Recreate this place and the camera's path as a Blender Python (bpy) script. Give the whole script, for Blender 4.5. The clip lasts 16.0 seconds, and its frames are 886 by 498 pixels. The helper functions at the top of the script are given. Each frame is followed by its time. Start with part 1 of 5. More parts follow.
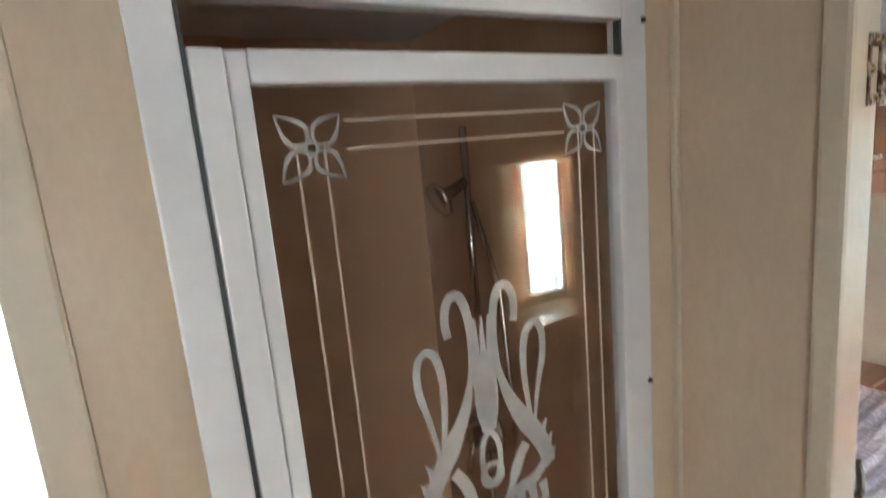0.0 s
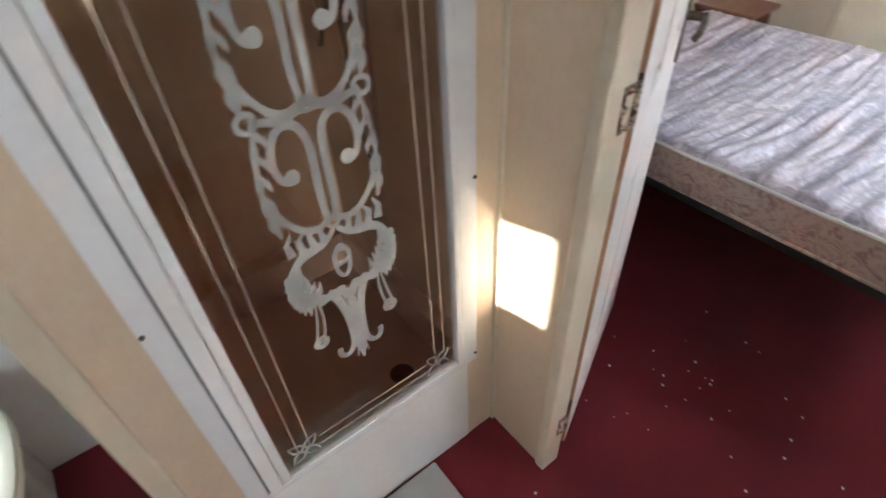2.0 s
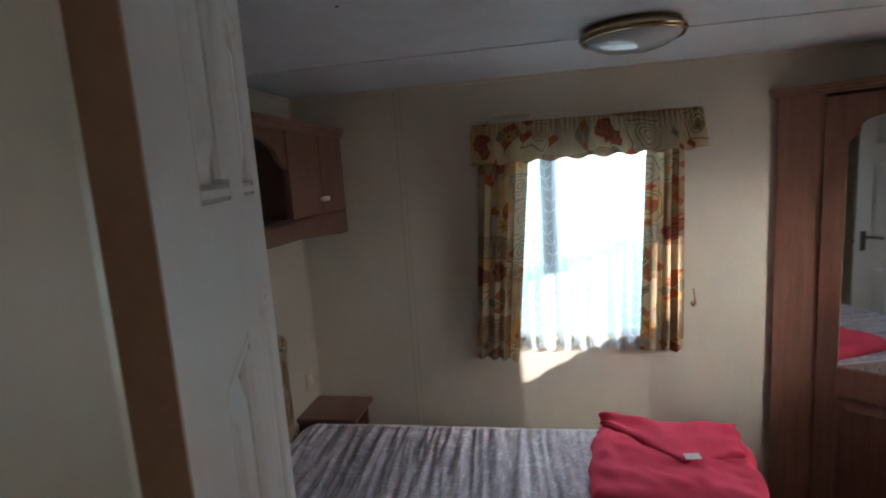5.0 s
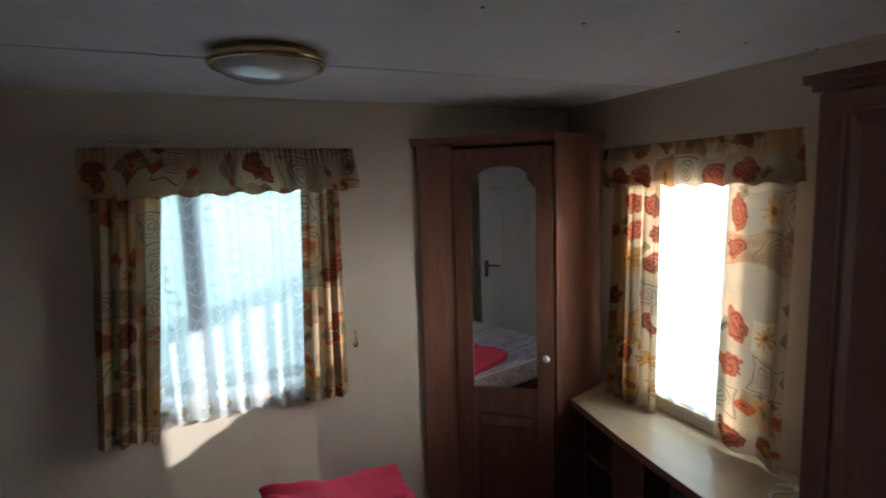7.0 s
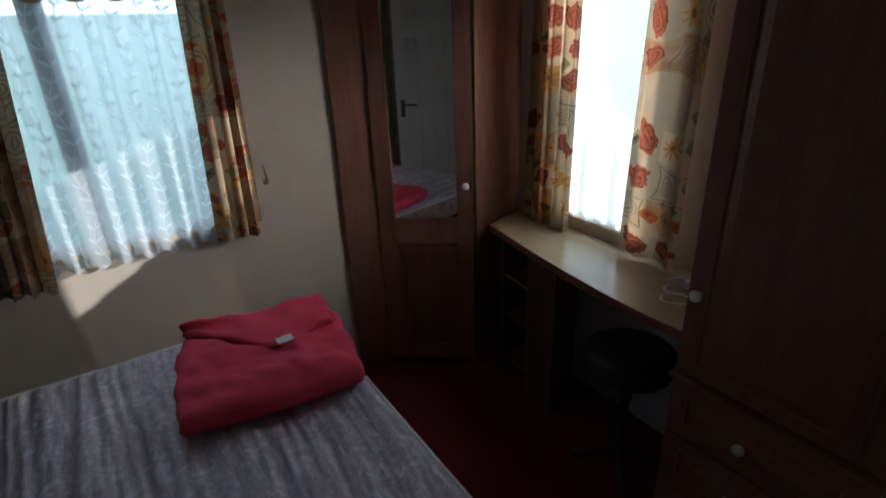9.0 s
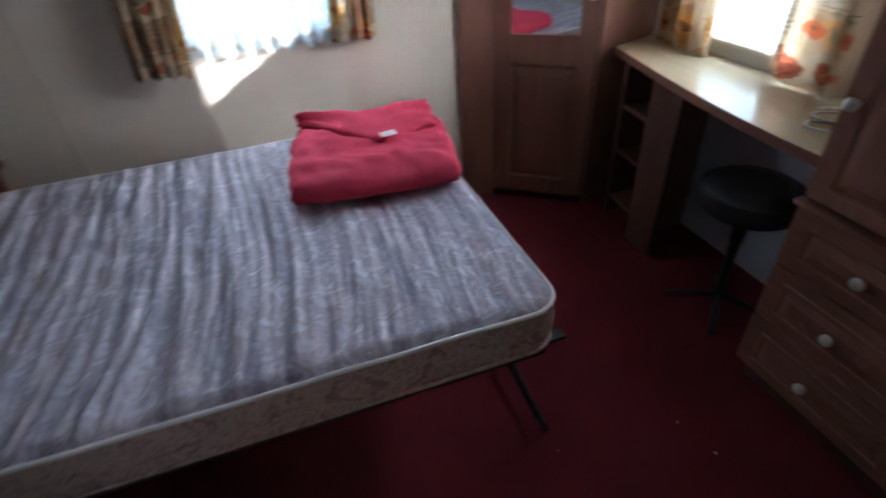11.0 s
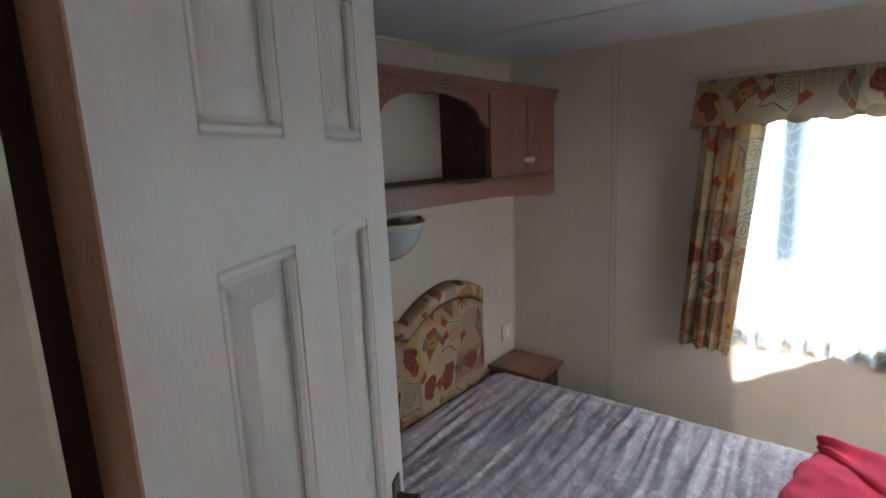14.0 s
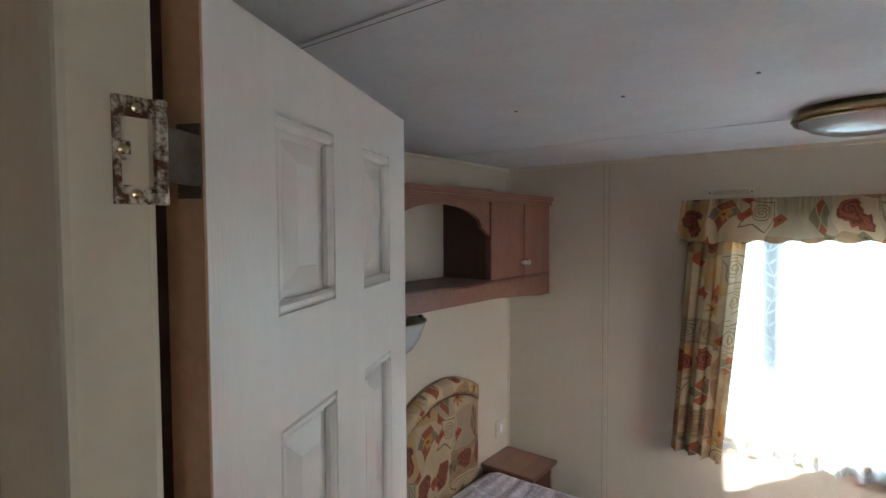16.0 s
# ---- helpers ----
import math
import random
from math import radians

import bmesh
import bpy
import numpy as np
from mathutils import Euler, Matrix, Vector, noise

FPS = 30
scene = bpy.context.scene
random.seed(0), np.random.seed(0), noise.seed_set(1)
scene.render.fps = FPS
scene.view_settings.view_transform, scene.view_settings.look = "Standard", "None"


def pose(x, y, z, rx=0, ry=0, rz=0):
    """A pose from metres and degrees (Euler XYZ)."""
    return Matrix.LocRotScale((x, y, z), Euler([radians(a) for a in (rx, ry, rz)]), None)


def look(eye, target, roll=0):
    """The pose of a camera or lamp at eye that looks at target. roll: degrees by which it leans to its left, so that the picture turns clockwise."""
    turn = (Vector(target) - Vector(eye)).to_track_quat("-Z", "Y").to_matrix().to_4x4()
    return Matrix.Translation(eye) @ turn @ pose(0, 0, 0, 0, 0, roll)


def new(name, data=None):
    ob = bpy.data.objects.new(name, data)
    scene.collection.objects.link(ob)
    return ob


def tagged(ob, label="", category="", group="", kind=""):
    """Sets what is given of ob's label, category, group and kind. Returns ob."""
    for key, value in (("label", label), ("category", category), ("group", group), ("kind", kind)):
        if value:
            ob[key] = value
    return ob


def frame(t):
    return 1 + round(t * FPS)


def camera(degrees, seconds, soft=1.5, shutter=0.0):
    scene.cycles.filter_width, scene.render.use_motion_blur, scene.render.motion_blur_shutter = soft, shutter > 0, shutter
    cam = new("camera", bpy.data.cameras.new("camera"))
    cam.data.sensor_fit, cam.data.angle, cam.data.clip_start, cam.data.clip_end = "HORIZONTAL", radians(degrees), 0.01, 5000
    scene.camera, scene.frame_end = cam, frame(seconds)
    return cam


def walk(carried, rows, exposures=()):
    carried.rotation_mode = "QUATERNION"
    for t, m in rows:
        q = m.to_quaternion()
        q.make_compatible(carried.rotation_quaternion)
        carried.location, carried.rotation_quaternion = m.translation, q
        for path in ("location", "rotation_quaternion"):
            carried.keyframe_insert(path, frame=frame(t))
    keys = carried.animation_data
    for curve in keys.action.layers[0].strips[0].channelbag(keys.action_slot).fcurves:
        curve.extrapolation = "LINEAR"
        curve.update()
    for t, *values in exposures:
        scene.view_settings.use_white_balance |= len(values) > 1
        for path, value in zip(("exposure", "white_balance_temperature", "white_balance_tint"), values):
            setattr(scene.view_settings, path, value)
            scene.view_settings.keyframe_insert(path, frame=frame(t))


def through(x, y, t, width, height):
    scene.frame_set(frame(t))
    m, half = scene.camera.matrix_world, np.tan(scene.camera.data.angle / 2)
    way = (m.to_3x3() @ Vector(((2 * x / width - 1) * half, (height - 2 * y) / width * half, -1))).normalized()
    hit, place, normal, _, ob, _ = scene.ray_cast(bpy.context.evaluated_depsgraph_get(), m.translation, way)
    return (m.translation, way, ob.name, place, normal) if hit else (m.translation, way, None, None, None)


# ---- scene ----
cam = camera(81.0, 16.0, 1.5, 0.4)
PATH = [
    (0, (0.257, -0.671, 1.742), (-1.470, 0.273, 1.387), -5.2),
    (0.5, (0.304, -0.651, 1.662), (-1.375, 0.215, 1.007), -3.0),
    (1, (0.335, -0.638, 1.555), (-1.215, 0.180, 0.591), -3.0),
    (1.5, (0.351, -0.625, 1.434), (-1.020, 0.152, 0.203), -2.2),
    (2, (0.375, -0.596, 1.401), (-0.844, 0.272, 0.074), -3.3),
    (2.5, (0.374, -0.468, 1.419), (-0.655, 0.760, 0.222), -7.0),
    (3, (0.335, -0.362, 1.498), (-0.380, 1.190, 0.459), -7.0),
    (3.5, (0.297, -0.308, 1.590), (-0.337, 1.390, 0.743), -8.3),
    (3.7, (0.278, -0.295, 1.605), (-0.375, 1.440, 0.862), -7.2),
    (5.8, (0.080, -0.045, 1.667), (0.163, 1.944, 1.474), -1.3),
    (6, (0.106, -0.033, 1.649), (0.337, 1.946, 1.468), -0.7),
    (6.2, (0.128, 0.044, 1.694), (0.523, 1.993, 1.473), -1.1),
    (6.5, (0.201, 0.034, 1.672), (0.775, 1.939, 1.474), -0.9),
    (7, (0.251, 0.083, 1.676), (1.050, 1.902, 1.440), -1.8),
    (7.5, (0.265, 0.045, 1.668), (1.216, 1.777, 1.359), -2.6),
    (8, (0.272, 0.108, 1.652), (1.284, 1.778, 1.222), -3.5),
    (8.5, (0.311, 0.085, 1.606), (1.289, 1.722, 1.001), -3.4),
    (8.7, (0.290, 0.118, 1.587), (1.280, 1.718, 0.908), -3.2),
    (10.8, (0.249, 0.066, 1.360), (0.925, 1.537, 0.186), -2.6),
    (11, (0.269, 0.031, 1.366), (0.745, 1.566, 0.176), -3.7),
    (11.5, (0.284, -0.042, 1.414), (0.134, 1.568, 0.237), -5.2),
    (12, (0.319, -0.038, 1.431), (-0.366, 1.504, 0.357), -4.6),
    (12.5, (0.326, -0.029, 1.477), (-0.633, 1.482, 0.584), -4.6),
    (13, (0.344, -0.028, 1.534), (-0.772, 1.485, 0.852), -4.5),
    (13.5, (0.350, -0.033, 1.578), (-0.850, 1.488, 1.079), -4.1),
    (14, (0.363, -0.050, 1.622), (-0.874, 1.479, 1.255), -2.5),
    (14.5, (0.365, -0.076, 1.660), (-0.880, 1.470, 1.408), -0.8),
    (15, (0.365, -0.103, 1.687), (-0.899, 1.439, 1.533), -0.7),
    (15.5, (0.367, -0.131, 1.724), (-0.899, 1.414, 1.624), -0.7),
    (16, (0.375, -0.142, 1.736), (-0.842, 1.443, 1.652), -0.3),
]
EXPOSURE = [(0, 4.0, 6500, 10), (0.5, 3.92, 6500, 10), (2.0, 3.8, 6200, 10), (2.5, 3.46, 6120, 10), (3.0, 2.76, 6050, 10), (3.5, 2.11, 6070, 10), (5.8, 1.6, 6170, 10), (6.5, 1.46, 6200, 10), (7.0, 0.91, 6180, 10), (8.0, 0.36, 6120, 10), (8.7, 0.06, 6030, 10), (10.8, 1.95, 5330, 10), (11.5, 2.08, 5850, 10), (12.5, 2.18, 5900, 10), (14.0, 2.33, 6100, 10), (16.0, 2.76, 6300, 10)]
walk(cam, [(t, look(eye, target, roll)) for t, eye, target, roll in PATH], EXPOSURE)

# ---------------- light ----------------
world = bpy.data.worlds.new("sky")
scene.world = world
world.use_nodes = True
wn = world.node_tree
sky = wn.nodes.new("ShaderNodeTexSky")
sky.sky_type = "NISHITA"
sky.sun_disc = False
sky.sun_elevation = radians(15)
sky.sun_rotation = radians(117)
wn.nodes["Background"].inputs[1].default_value = 0.05
wn.links.new(sky.outputs[0], wn.nodes["Background"].inputs[0])

sun_data = bpy.data.lights.new("sun", "SUN")
sun_data.energy, sun_data.angle, sun_data.color = 5.0, radians(0.5), (1.0, 0.95, 0.88)
sun = new("sun", sun_data)
sun.matrix_world = look((10, -5.1, 3.0), (0, 0, 0))


def panel_light(name, eye, target, w, h, watts, color=(0.86, 0.93, 1.0)):
    d = bpy.data.lights.new(name, "AREA")
    d.shape, d.size, d.size_y, d.energy, d.color = "RECTANGLE", w, h, watts, color
    ob = new(name, d)
    ob.matrix_world = look(eye, target)
    return ob


# skylight falling in from above at the north, east and toilet windows
panel_light("skylight_north", (0.33, 2.90, 2.0), (0.33, 1.55, 0.65), 1.2, 0.9, 10.7)
panel_light("skylight_east", (2.57, 1.43, 2.0), (1.2, 1.32, 0.65), 1.2, 0.9, 14.7)
panel_light("skylight_toilet", (-1.65, -1.2, 1.9), (-0.2, -1.0, 0.7), 0.9, 0.9, 15)
# unseen fill panel standing inside the hall, added to brighten it
panel_light("fill_hall", (1.82, -1.5, 1.3), (0, -0.6, 0.9), 0.9, 0.8, 1.1)


# ---------------- materials ----------------
def nodes_of(name):
    m = bpy.data.materials.new(name)
    m.use_nodes = True
    nt = m.node_tree
    return m, nt, nt.nodes["Principled BSDF"]


def coords(nt, scale=(1, 1, 1), obj=True):
    tc = nt.nodes.new("ShaderNodeTexCoord")
    mp = nt.nodes.new("ShaderNodeMapping")
    mp.inputs["Scale"].default_value = scale
    nt.links.new(tc.outputs["Object"], mp.inputs["Vector"])
    return mp.outputs[0]


def noise_tex(nt, vec, scale, detail=4, rough=0.55, dist=0.0):
    n = nt.nodes.new("ShaderNodeTexNoise")
    n.inputs["Scale"].default_value = scale
    n.inputs["Detail"].default_value = detail
    n.inputs["Roughness"].default_value = rough
    n.inputs["Distortion"].default_value = dist
    nt.links.new(vec, n.inputs["Vector"])
    return n.outputs["Fac"]


def ramp(nt, fac, stops):
    r = nt.nodes.new("ShaderNodeValToRGB")
    e = r.color_ramp.elements
    while len(e) < len(stops):
        e.new(0.5)
    for el, (p, c) in zip(e, stops):
        el.position, el.color = p, (*c, 1)
    nt.links.new(fac, r.inputs[0])
    return r.outputs[0]


def mix(nt, fac, a, b, mode="MIX"):
    n = nt.nodes.new("ShaderNodeMix")
    n.data_type, n.blend_type = "RGBA", mode
    for sock, v in ((n.inputs[0], fac), (n.inputs[6], a), (n.inputs[7], b)):
        if isinstance(v, (int, float)):
            sock.default_value = v
        elif isinstance(v, tuple):
            sock.default_value = (*v, 1)
        else:
            nt.links.new(v, sock)
    return n.outputs[2]


def bump(nt, bs, height, strength=0.2, dist=0.002):
    b = nt.nodes.new("ShaderNodeBump")
    b.inputs["Strength"].default_value = strength
    b.inputs["Distance"].default_value = dist
    nt.links.new(height, b.inputs["Height"])
    nt.links.new(b.outputs[0], bs.inputs["Normal"])


def surface(name, a, b, rough=0.5, scale=6.0, fine=90.0, stretch=(1, 1, 1), bumps=0.15, metal=0.0, bump_dist=0.002, lo=0.3, hi=0.7):
    """A surface of two near colours mottled at a large and a fine scale."""
    m, nt, bs = nodes_of(name)
    v = coords(nt, stretch)
    big = noise_tex(nt, v, scale, 5)
    small = noise_tex(nt, v, fine, 3)
    add = nt.nodes.new("ShaderNodeMath")
    add.operation = "MULTIPLY_ADD"
    add.inputs[1].default_value, add.inputs[2].default_value = 0.45, 0.0
    nt.links.new(small, add.inputs[0])
    s = nt.nodes.new("ShaderNodeMath")
    s.operation = "MULTIPLY_ADD"
    s.inputs[1].default_value = 0.55
    nt.links.new(big, s.inputs[0])
    nt.links.new(add.outputs[0], s.inputs[2])
    nt.links.new(ramp(nt, s.outputs[0], [(lo, a), (hi, b)]), bs.inputs["Base Color"])
    bs.inputs["Roughness"].default_value = rough
    bs.inputs["Metallic"].default_value = metal
    if bumps:
        bump(nt, bs, small, bumps, bump_dist)
    return m


WALL = surface("wallboard_vinyl", (0.54, 0.475, 0.38), (0.62, 0.55, 0.45), 0.42, 1.6, 160, bumps=0.12)
HALLWALL = surface("hall_wallboard", (0.60, 0.48, 0.345), (0.68, 0.555, 0.405), 0.30, 1.6, 110, (1, 1, 0.5), bumps=0.15)
TRIM = surface("cream_trim", (0.60, 0.53, 0.40), (0.66, 0.58, 0.45), 0.35, 3, 80, bumps=0.05)
CEIL = surface("ceiling_paper", (0.60, 0.61, 0.62), (0.70, 0.71, 0.72), 0.7, 9, 60, bumps=0.3, bump_dist=0.003)
CARPET = surface("red_carpet", (0.10, 0.004, 0.010), (0.22, 0.013, 0.024), 0.95, 3, 380, bumps=0.8, bump_dist=0.006)
WHITE = surface("white_gloss_paint", (0.72, 0.72, 0.70), (0.80, 0.80, 0.78), 0.32, 2, 60, bumps=0.05)
PVC = surface("white_enamel_frame", (0.74, 0.76, 0.77), (0.80, 0.82, 0.83), 0.25, 3, 60, bumps=0.03)
DOORWHITE = surface("door_white_grained", (0.69, 0.645, 0.60), (0.77, 0.725, 0.68), 0.36, 3, 55, (7, 7, 0.5), bumps=0.35, bump_dist=0.0012)
DOOREDGE = surface("bare_fibreboard", (0.36, 0.19, 0.10), (0.46, 0.26, 0.15), 0.7, 5, 120, bumps=0.1)
WOOD = surface("reddish_wood_foil", (0.165, 0.070, 0.045), (0.275, 0.128, 0.086), 0.38, 5, 30, (8, 8, 0.6), bumps=0.08, bump_dist=0.0008)
WOODH = surface("reddish_wood_foil_across", (0.165, 0.070, 0.045), (0.275, 0.128, 0.086), 0.38, 5, 30, (8, 0.6, 8), bumps=0.08, bump_dist=0.0008)
# The reddish foil darkened for shade inside and below units; also slats, piping
WOODDARK = surface("dark_wood_and_inside_shade", (0.07, 0.03, 0.02), (0.12, 0.055, 0.04), 0.5, 5, 30, (8, 8, 0.6), bumps=0.08)
DESKTOP = surface("desk_laminate", (0.42, 0.33, 0.20), (0.52, 0.42, 0.27), 0.22, 4, 40, (6, 0.6, 6), bumps=0.04)
SHOWERWALL = surface("brown_shower_panel", (0.58, 0.36, 0.22), (0.66, 0.43, 0.28), 0.3, 3, 30, (5, 5, 0.5), bumps=0.05)
TRAY = surface("shower_tray", (0.70, 0.48, 0.35), (0.76, 0.54, 0.40), 0.3, 3, 60, bumps=0.03)
CHROME = surface("chrome", (0.62, 0.62, 0.62), (0.75, 0.75, 0.75), 0.15, 8, 60, bumps=0.0, metal=1.0)
BRASS = surface("pale_brass", (0.62, 0.50, 0.30), (0.75, 0.62, 0.40), 0.25, 8, 60, bumps=0.0, metal=1.0)
RUST = surface("worn_rusty_steel", (0.10, 0.045, 0.02), (0.62, 0.56, 0.46), 0.45, 60, 260, bumps=0.3, metal=0.75, lo=0.44, hi=0.58)
DARKMETAL = surface("dark_bronze_metal", (0.05, 0.035, 0.025), (0.14, 0.10, 0.07), 0.4, 40, 200, bumps=0.1, metal=0.8)
BLACKMETAL = surface("black_steel_tube", (0.02, 0.018, 0.018), (0.04, 0.035, 0.035), 0.5, 20, 100, bumps=0.05, metal=0.3)
BLACKVINYL = surface("black_vinyl", (0.012, 0.012, 0.013), (0.03, 0.03, 0.032), 0.42, 10, 90, bumps=0.2)
CERAMIC = surface("white_ceramic", (0.74, 0.73, 0.70), (0.80, 0.79, 0.76), 0.18, 3, 40, bumps=0.0)
CREAMSEAT = surface("cream_plastic_seat", (0.70, 0.66, 0.54), (0.76, 0.72, 0.60), 0.3, 3, 40, bumps=0.0)
KNOB = surface("white_porcelain_knob", (0.78, 0.76, 0.72), (0.84, 0.82, 0.78), 0.12, 3, 40, bumps=0.0)
SEAM = surface("joint_shadow_strip", (0.40, 0.34, 0.25), (0.46, 0.39, 0.29), 0.5, 5, 80, bumps=0.0)
GASKET = surface("grey_gasket", (0.05, 0.06, 0.06), (0.08, 0.09, 0.09), 0.5, 5, 80, bumps=0.0)
CABLE = surface("white_cable_sheath", (0.66, 0.64, 0.60), (0.74, 0.72, 0.68), 0.4, 5, 80, bumps=0.0)
REDFLEECE = surface("red_fleece", (0.58, 0.024, 0.070), (0.82, 0.075, 0.14), 0.95, 7, 260, bumps=0.7, bump_dist=0.004)
TAGWHITE = surface("white_woven_tag", (0.72, 0.70, 0.68), (0.80, 0.78, 0.76), 0.8, 20, 200, bumps=0.1)
GRASS = surface("grass_ground", (0.05, 0.08, 0.02), (0.09, 0.13, 0.04), 0.95, 0.5, 20, bumps=0.5)
SKIN = surface("outer_cladding", (0.60, 0.58, 0.50), (0.68, 0.66, 0.58), 0.5, 2, 60, bumps=0.05)
BLUEGREY = surface("pale_grey_lining", (0.40, 0.43, 0.47), (0.48, 0.51, 0.55), 0.5, 2, 60, bumps=0.05)


def glass(name, color=(1, 1, 1), rough=0.0):
    m, nt, bs = nodes_of(name)
    bs.inputs["Base Color"].default_value = (*color, 1)
    bs.inputs["Roughness"].default_value = rough
    bs.inputs["IOR"].default_value = 1.45
    bs.inputs["Transmission Weight"].default_value = 1.0
    return m


GLASS = glass("clear_glass", (0.96, 0.98, 0.97))
SHOWERGLASS = glass("shower_glass", (0.93, 0.90, 0.86))
m, nt, bs = nodes_of("mirror_silver")
bs.inputs["Base Color"].default_value = (0.56, 0.56, 0.54, 1)
bs.inputs["Metallic"].default_value, bs.inputs["Roughness"].default_value = 1.0, 0.03
MIRROR = m

# frosted etching on the shower glass
m, nt, bs = nodes_of("etched_frost")
bs.inputs["Base Color"].default_value = (0.70, 0.71, 0.69, 1)
bs.inputs["Roughness"].default_value = 0.75
tr = nt.nodes.new("ShaderNodeBsdfTransparent")
ms = nt.nodes.new("ShaderNodeMixShader")
fz = noise_tex(nt, coords(nt), 14, 3)
mr = nt.nodes.new("ShaderNodeMapRange")
mr.inputs[3].default_value, mr.inputs[4].default_value = 0.2, 0.7
nt.links.new(fz, mr.inputs[0])
nt.links.new(mr.outputs[0], ms.inputs[0])
nt.links.new(tr.outputs[0], ms.inputs[1])
nt.links.new(bs.outputs[0], ms.inputs[2])
nt.links.new(ms.outputs[0], nt.nodes["Material Output"].inputs[0])
ETCH = m
m, nt, bs = nodes_of("etched_line")
bs.inputs["Base Color"].default_value = (0.62, 0.52, 0.42, 1)
bs.inputs["Roughness"].default_value = 0.6
ETCHLINE = m

# opal lamp glass, unlit
m, nt, bs = nodes_of("opal_glass")
bs.inputs["Base Color"].default_value = (0.52, 0.56, 0.55, 1)
bs.inputs["Roughness"].default_value = 0.12
bs.inputs["Coat Weight"].default_value = 0.6
OPAL = m


def calc(nt, op, a, b=None, c=None):
    n = nt.nodes.new("ShaderNodeMath")
    n.operation = op
    for sock, v in zip(n.inputs, (a, b, c)):
        if v is None:
            continue
        if isinstance(v, (int, float)):
            sock.default_value = v
        else:
            nt.links.new(v, sock)
    return n.outputs[0]


def grid_cells(nt, vec):
    """Unit cells of a plane: local x and y about each cell's middle, and three random values a cell."""
    fl = nt.nodes.new("ShaderNodeVectorMath")
    fl.operation = "FLOOR"
    nt.links.new(vec, fl.inputs[0])
    sub = nt.nodes.new("ShaderNodeVectorMath")
    sub.operation = "SUBTRACT"
    nt.links.new(vec, sub.inputs[0])
    nt.links.new(fl.outputs[0], sub.inputs[1])
    sep = nt.nodes.new("ShaderNodeSeparateXYZ")
    nt.links.new(sub.outputs[0], sep.inputs[0])
    wn_ = nt.nodes.new("ShaderNodeTexWhiteNoise")
    wn_.noise_dimensions = "2D"
    nt.links.new(fl.outputs[0], wn_.inputs["Vector"])
    rgb = nt.nodes.new("ShaderNodeSeparateColor")
    nt.links.new(wn_.outputs["Color"], rgb.inputs[0])
    return calc(nt, "SUBTRACT", sep.outputs[0], 0.5), calc(nt, "SUBTRACT", sep.outputs[1], 0.5), rgb.outputs


def steps(nt, fac, stops):
    r = nt.nodes.new("ShaderNodeValToRGB")
    r.color_ramp.interpolation = "CONSTANT"
    e = r.color_ramp.elements
    while len(e) < len(stops):
        e.new(0.5)
    for el, (p, c) in zip(e, stops):
        el.position, el.color = p, (*c, 1)
    nt.links.new(fac, r.inputs[0])
    return r.outputs[0]


